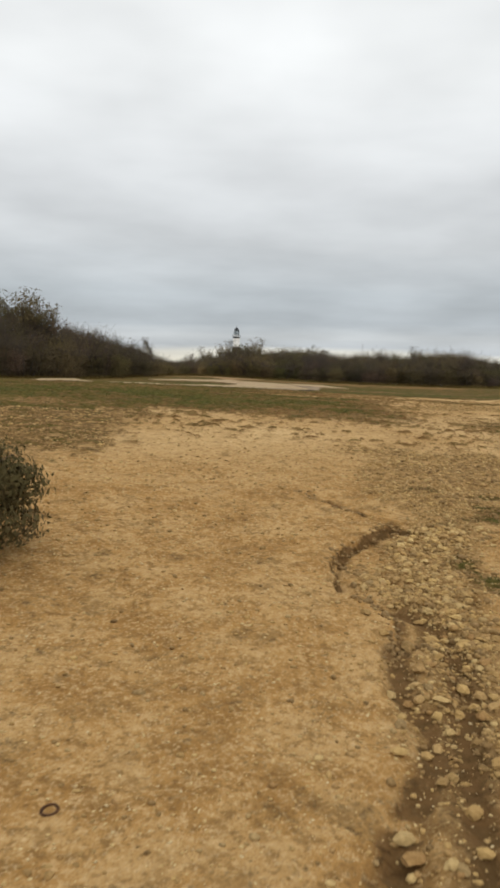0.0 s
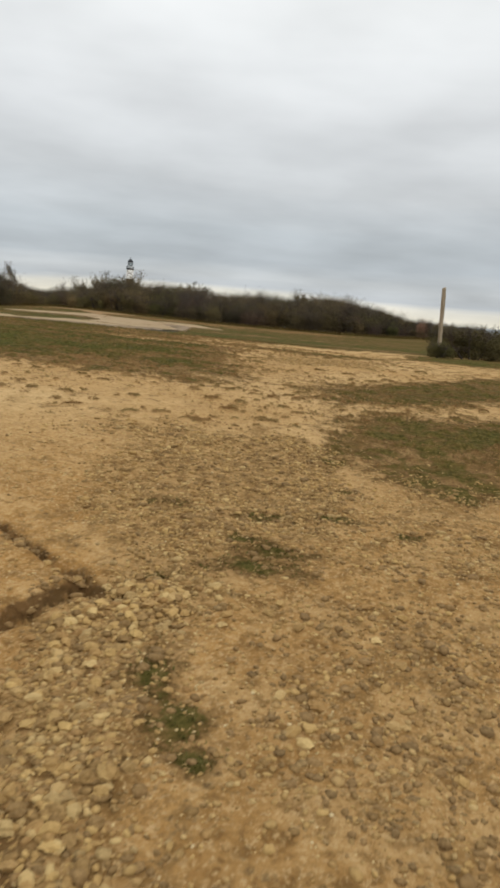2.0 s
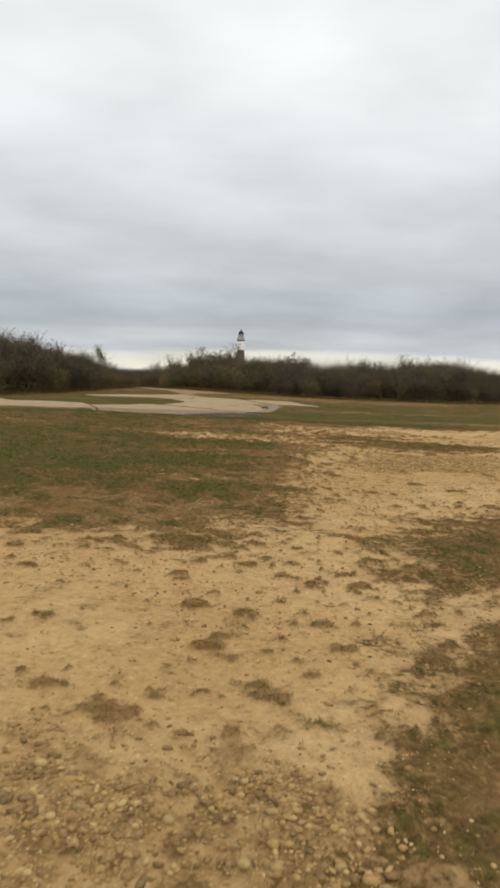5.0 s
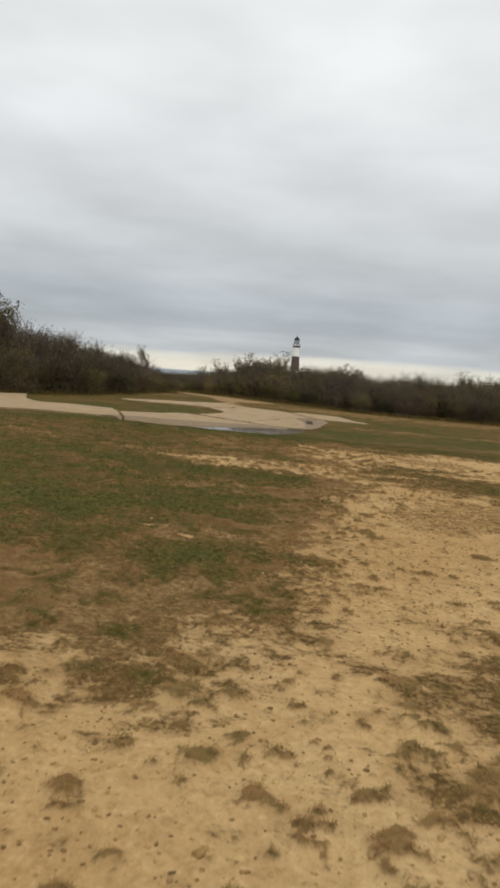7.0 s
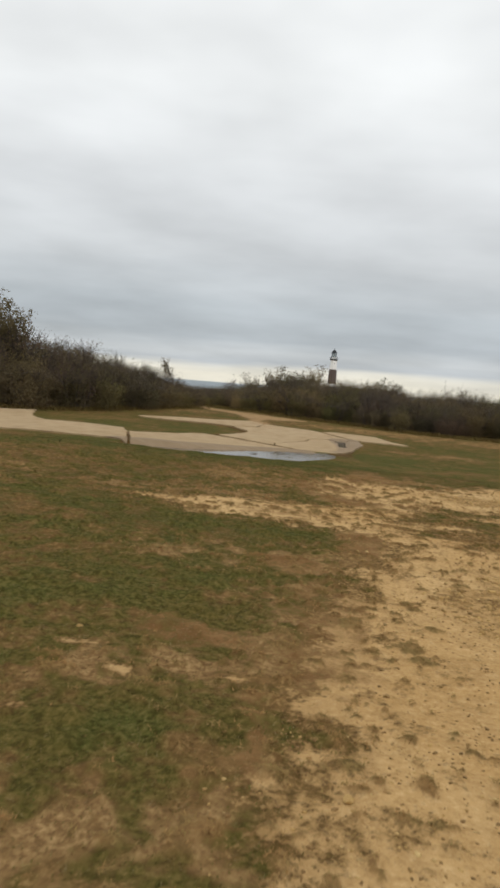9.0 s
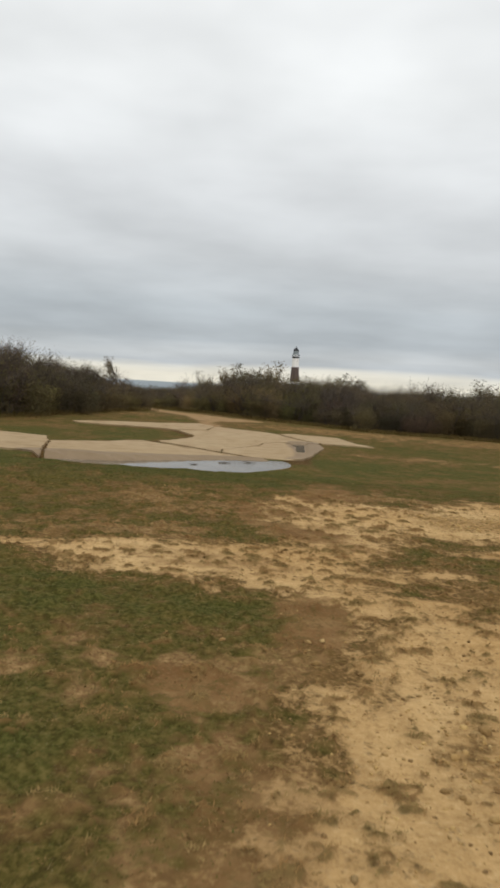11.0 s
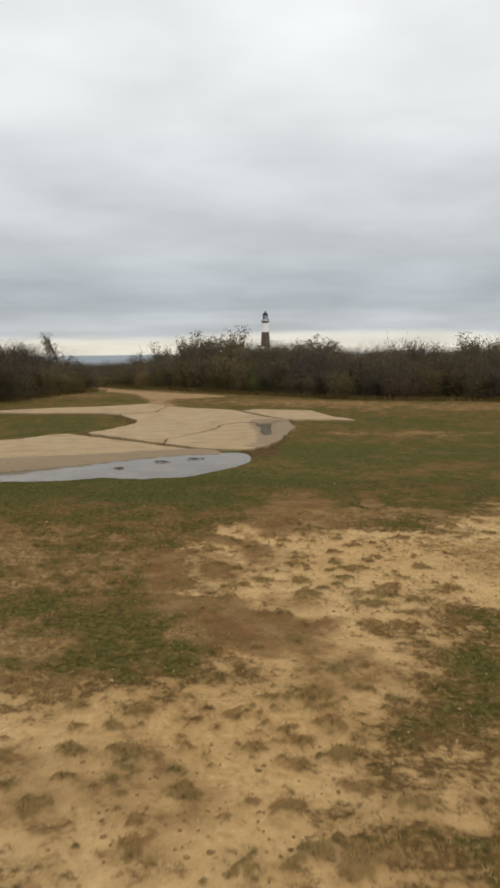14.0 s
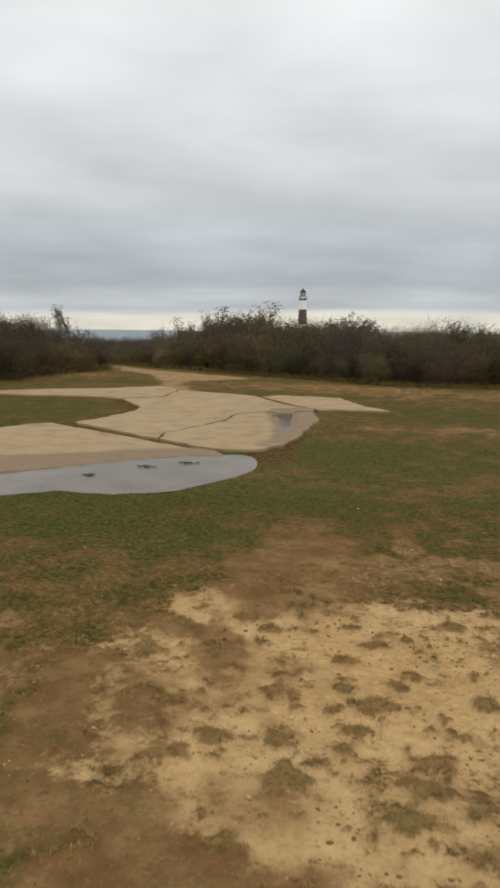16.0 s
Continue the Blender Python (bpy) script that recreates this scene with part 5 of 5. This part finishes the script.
# dark crumbs of soil on the sand
dx_, dy_ = scatter((1.5, 8, 6.5, 25), 500, rs, lambda x, y: (1 - turf_soft(x, y)) * smooth(0.42, 0.66, fbm(x + 44, y, 0.8)) * 0.42)
stones_stuff("soil_crumbs", dx_, dy_, rs.lognormal(math.log(0.0065), 0.4, len(dx_)).clip(0.003, 0.013), rs, "dark crumbs of soil scattered over pale sand", MAT_CLOD)
ex_, ey_ = scatter((2.0, 3.5, 5.2, 9.2), 520, rs, lambda x, y: (1 - turf_soft(x, y)) * smooth(0.35, 0.6, fbm(x + 14, y, 0.6)) * smooth(0.1, 0.4, cover(x, y)[1]) * 0.8)
stones_stuff("soil_crumbs", ex_, ey_, rs.lognormal(math.log(0.012), 0.4, len(ex_)).clip(0.004, 0.028), rs, "brown clods of soil among strewn gravel", MAT_EARTH)


# clods broken from the bank, lying along its foot and in the pit
kx_, ky_ = scatter((1.4, 4.4, 2.5, 7.3), 2600, rs, lambda x, y: np.clip(np.exp(-(np.minimum(line_dist(x, y, BANK)[0], line_dist(x, y, PIT)[0]) / 0.04) ** 2) * smooth(0.42, 0.6, fbm(x + 24, y, 0.12, 3)), 0, 1))
stones_stuff("soil_clods", kx_, ky_, rs.lognormal(math.log(0.011), 0.45, len(kx_)).clip(0.004, 0.028), rs, "brown clods of earth broken from the gully bank", MAT_EARTH)


hx_, hy_ = scatter((-0.5, 2.0, 5.2, 9.2), 900, rs, lambda x, y: (1 - turf_soft(x, y)) * (0.15 + 0.6 * smooth(0.4, 0.62, fbm(x + 64, y, 0.5))))
stones_stuff("grit", hx_, hy_, rs.lognormal(math.log(0.0038), 0.4, len(hx_)).clip(0.002, 0.009), rs, "pale angular grit strewn over brown soil", MAT_GRIT)


# ---- turf and tufts ----
def blades(name, x, y, length, width, rs, material, label, category, droop=0.5, base=0.0):
    n = len(x)
    z = ground_z(x, y) + base
    a = rs.uniform(0, 2 * math.pi, n)
    lean = rs.uniform(0.7, 1.0, n) * droop * length
    up = np.sqrt(np.maximum(length**2 - lean**2, (0.3 * length) ** 2))
    dx, dy = np.cos(a), np.sin(a)
    p = np.stack([x, y, z], -1)
    side = np.stack([-dy, dx, 0 * dx], -1) * (width / 2)[:, None]
    tip = p + np.stack([dx * lean, dy * lean, up], -1)
    v = np.stack([p - side, p + side, tip], 1).reshape(-1, 3)
    return tagged(new(name, arrays_mesh(name, v, np.arange(3 * n).reshape(-1, 3), material)), label, category, kind="stuff")


rt = np.random.RandomState(5)


def turf_keep(x, y):
    c = cover(x, y)
    return smooth(0.15, 0.85, c[0] - 0.4 * (0.6 - c[8])) * (1 - 0.78 * c[2]) * (1 - 0.35 * c[7] * (1 - smooth(0.2, 0.6, c[8])))


for box, dens, ln in (((0.5, 11, 7.5, 20), 2400, 0.015), ((0.0, 20, 9, 27.5), 1800, 0.016), ((3.7, 7.3, 8, 11), 1600, 0.016), ((-6, 11, 0.5, 27), 600, 0.024)):
    x, y = scatter(box, dens, rt, turf_keep)
    c = cover(x, y)
    pick_green = rt.rand(len(x)) < 0.02 + 0.7 * c[6] + 0.5 * (c[8] - 0.35) - 0.2 * c[7]
    for sel, mat, nm, lab in ((pick_green, MAT_GRASS, "turf", "short green coastal turf"), (~pick_green, MAT_DRY, "dry_turf", "short dry olive-brown turf")):
        m = sel.sum()
        blades(nm, x[sel], y[sel], ln * rt.uniform(0.4, 1.1, m), rt.uniform(0.005, 0.010, m) * ln / 0.016, rt, mat, lab, "grass", 0.95)

# pale dead stalks in the turf
qx, qy = scatter((0.5, 11, 7.5, 24), 420, rt, turf_keep)
blades("straw_stalks", qx, qy, rt.uniform(0.02, 0.048, len(qx)), rt.uniform(0.001, 0.002, len(qx)), rt, MAT_STRAW, "pale dead grass stalks bent over in short turf", "grass", 1.0)


# brown tufts on the bare sand
def tuft_keep(x, y):
    c = cover(x, y)
    return smooth(0.25, 0.75, c[4]) * np.maximum(1 - c[0], 0.6 * c[7])


bx, by = scatter((0.2, 8.0, 7.5, 26), 3000, rt, tuft_keep)
bx, by = np.repeat(bx, 7), np.repeat(by, 7)
bx, by = bx + rt.normal(0, 0.010, len(bx)), by + rt.normal(0, 0.010, len(by))
blades("grass_tufts", bx, by, rt.uniform(0.010, 0.030, len(bx)), rt.uniform(0.0025, 0.005, len(bx)), rt, MAT_TUFT, "low brown grass tufts on bare sand", "grass", 0.97, 0.026 * cover(bx, by)[4] - 0.003)
mx, my = scatter((2.2, 4.4, 4.2, 8.7), 9000, rt, lambda x, y: 0.8 * smooth(0.1, 0.9, blobs(x, y, MOSS, 1.6, 0.1, 1.5)))
for lot, mat, nm, lab in ((slice(0, None, 3), MAT_GRASS, "grass_sprigs", "low green sprigs and moss growing among gravel"), (slice(1, None, 2), MAT_DRY, "dry_sprigs", "withered olive sprigs among gravel")):
    blades(nm, mx[lot], my[lot], rt.uniform(0.006, 0.020, len(mx[lot])), rt.uniform(0.003, 0.007, len(mx[lot])), rt, mat, lab, "grass", 0.95)

# long dry grass along the foot of the scrub
fx, fy = [], []
for line in (EAST, WEST):
    for (ax, ay, _), (bx_, by_, _) in zip(line, line[1:]):
        if abs(ax) < 20:
            m = int(700 * math.hypot(bx_ - ax, by_ - ay))
            f = rt.rand(m)
            fx.append(ax + (bx_ - ax) * f + rt.normal(0, 0.3, m)), fy.append(ay + (by_ - ay) * f + rt.normal(-0.2, 0.3, m))
fx, fy = np.concatenate(fx), np.concatenate(fy)
blades("long_grass", fx, fy, rt.uniform(0.06, 0.22, len(fx)), rt.uniform(0.008, 0.016, len(fx)), rt, MAT_DRY, "long dry grass along the foot of the scrub", "grass", 0.7)

# ---- single stones of the gully, nearest the path ----
PEB = [pebble_mesh("stone", k) for k in range(8)]
for j, i in enumerate(pick):
    ob = new("stone", PEB[j % 8])
    ob.parent = ground
    s = psize[i]
    ob.matrix_basis = Matrix.LocRotScale((px[i], py[i], float(ground_z(px[i:i + 1], py[i:i + 1])[0]) + s * 0.15), Euler((rs.uniform(-0.3, 0.3), rs.uniform(-0.3, 0.3), rs.uniform(0, 6.28))), (s, s, s))
for x, y, s in ((1.93, 4.68, 0.044), (1.76, 4.01, 0.028), (1.72, 3.84, 0.027), (1.83, 3.89, 0.027), (2.05, 3.79, 0.026), (1.90, 3.58, 0.036), (1.66, 3.45, 0.030), (1.67, 3.36, 0.034), (1.87, 3.37, 0.024), (1.78, 3.28, 0.024), (1.89, 3.78, 0.025),
                (2.08, 4.34, 0.030), (1.96, 4.20, 0.026), (2.09, 4.12, 0.025), (2.22, 4.51, 0.026), (1.77, 4.25, 0.024), (2.17, 4.83, 0.022), (1.83, 4.21, 0.022), (1.84, 5.19, 0.020), (1.71, 5.2, 0.024), (1.78, 4.93, 0.024)):
    ob = new("stone", PEB[int(s * 1000) % 8])
    ob.parent = ground
    ob.matrix_basis = Matrix.LocRotScale((x, y, float(ground_z(np.array([x]), np.array([y]))[0]) + s * 0.25), Euler((0.1, -0.1, x * 40)), (s, s, s))


# ---- single stones and litter lying on turf and sand ----
def loose_stone(x, y, s, label, kind, squash=0.8):
    ob = tagged(new("stone", PEB[kind % 8]), label, "stone")
    ob.matrix_basis = Matrix.LocRotScale((x, y, float(ground_z(np.array([x]), np.array([y]))[0]) + s * 0.25), Euler((0.05, -0.1, x * 30)), (s, s * 0.8, s * squash))
    return ob


for k, (x, y, s) in enumerate(((4.06, 18.27, 0.020), (4.14, 18.31, 0.024), (3.50, 13.55, 0.018), (3.62, 13.72, 0.014), (4.12, 14.95, 0.022), (2.42, 15.35, 0.018), (3.58, 18.15, 0.018), (3.44, 18.0, 0.014), (4.10, 17.95, 0.025))):
    loose_stone(x, y, s, "pale stone lying among worn turf", k)
for k, (x, y, s) in enumerate(((3.92, 13.85, 0.030), (4.33, 17.85, 0.025))):
    loose_stone(x, y, s, "grey stone half sunk in pale sand", k + 3)


def debris(x, y, size, seed, label):
    """A little raft of dead leaves and twigs afloat on the puddle."""
    r = np.random.RandomState(seed)
    v, f = [], []
    for _ in range(26):
        a = np.array([r.normal(0, size), r.normal(0, size * 0.3), 0.004 + r.uniform(0, 0.012)])
        t = r.uniform(0, 6.28)
        tube(v, f, a, a + np.array([math.cos(t), math.sin(t), 0.1]) * r.uniform(0.02, 0.06), 0.006, 0.003, 3)
    ob = tagged(new("leaf_litter", mesh_from("leaf_litter", v, f, MAT_BARK)), label, "litter")
    ob.matrix_basis = pose(x, y, WATER_Z)
    return ob


debris(2.55, 28.95, 0.055, 1, "dark twigs and leaves afloat on the puddle")
debris(3.02, 29.25, 0.05, 2, "small raft of dead leaves on the puddle")
debris(2.05, 28.35, 0.025, 3, "few dead stalks afloat on the puddle")

for k, (x, y) in enumerate(((2.90, 25.2), (3.65, 24.5), (5.89, 26.46), (3.2, 24.0), (5.3, 25.0), (4.9, 27.2), (2.2, 24.3), (5.5, 23.7))):
    loose_stone(x, y, 0.012, "small white pebble in short turf", k)


def rusty_ring():
    """An iron ring, half sunk, lying round a lump of stone."""
    v, f = [], []
    n = 16
    for k in range(n):
        a, b = 2 * math.pi * k / n, 2 * math.pi * (k + 1) / n
        tube(v, f, (0.024 * math.cos(a), 0.024 * math.sin(a), 0.004), (0.024 * math.cos(b), 0.024 * math.sin(b), 0.002), 0.005, 0.005, 6)
    ob = tagged(new("iron_ring", mesh_from("iron_ring", v, f, MAT_RUST, True)), "small rusty iron ring half sunk in bare sand", "ring")
    ob.matrix_basis = pose(0.63, 3.46, float(ground_z(np.array([0.63]), np.array([3.46]))[0]), 8, -5, 0)
    return ob


rusty_ring()
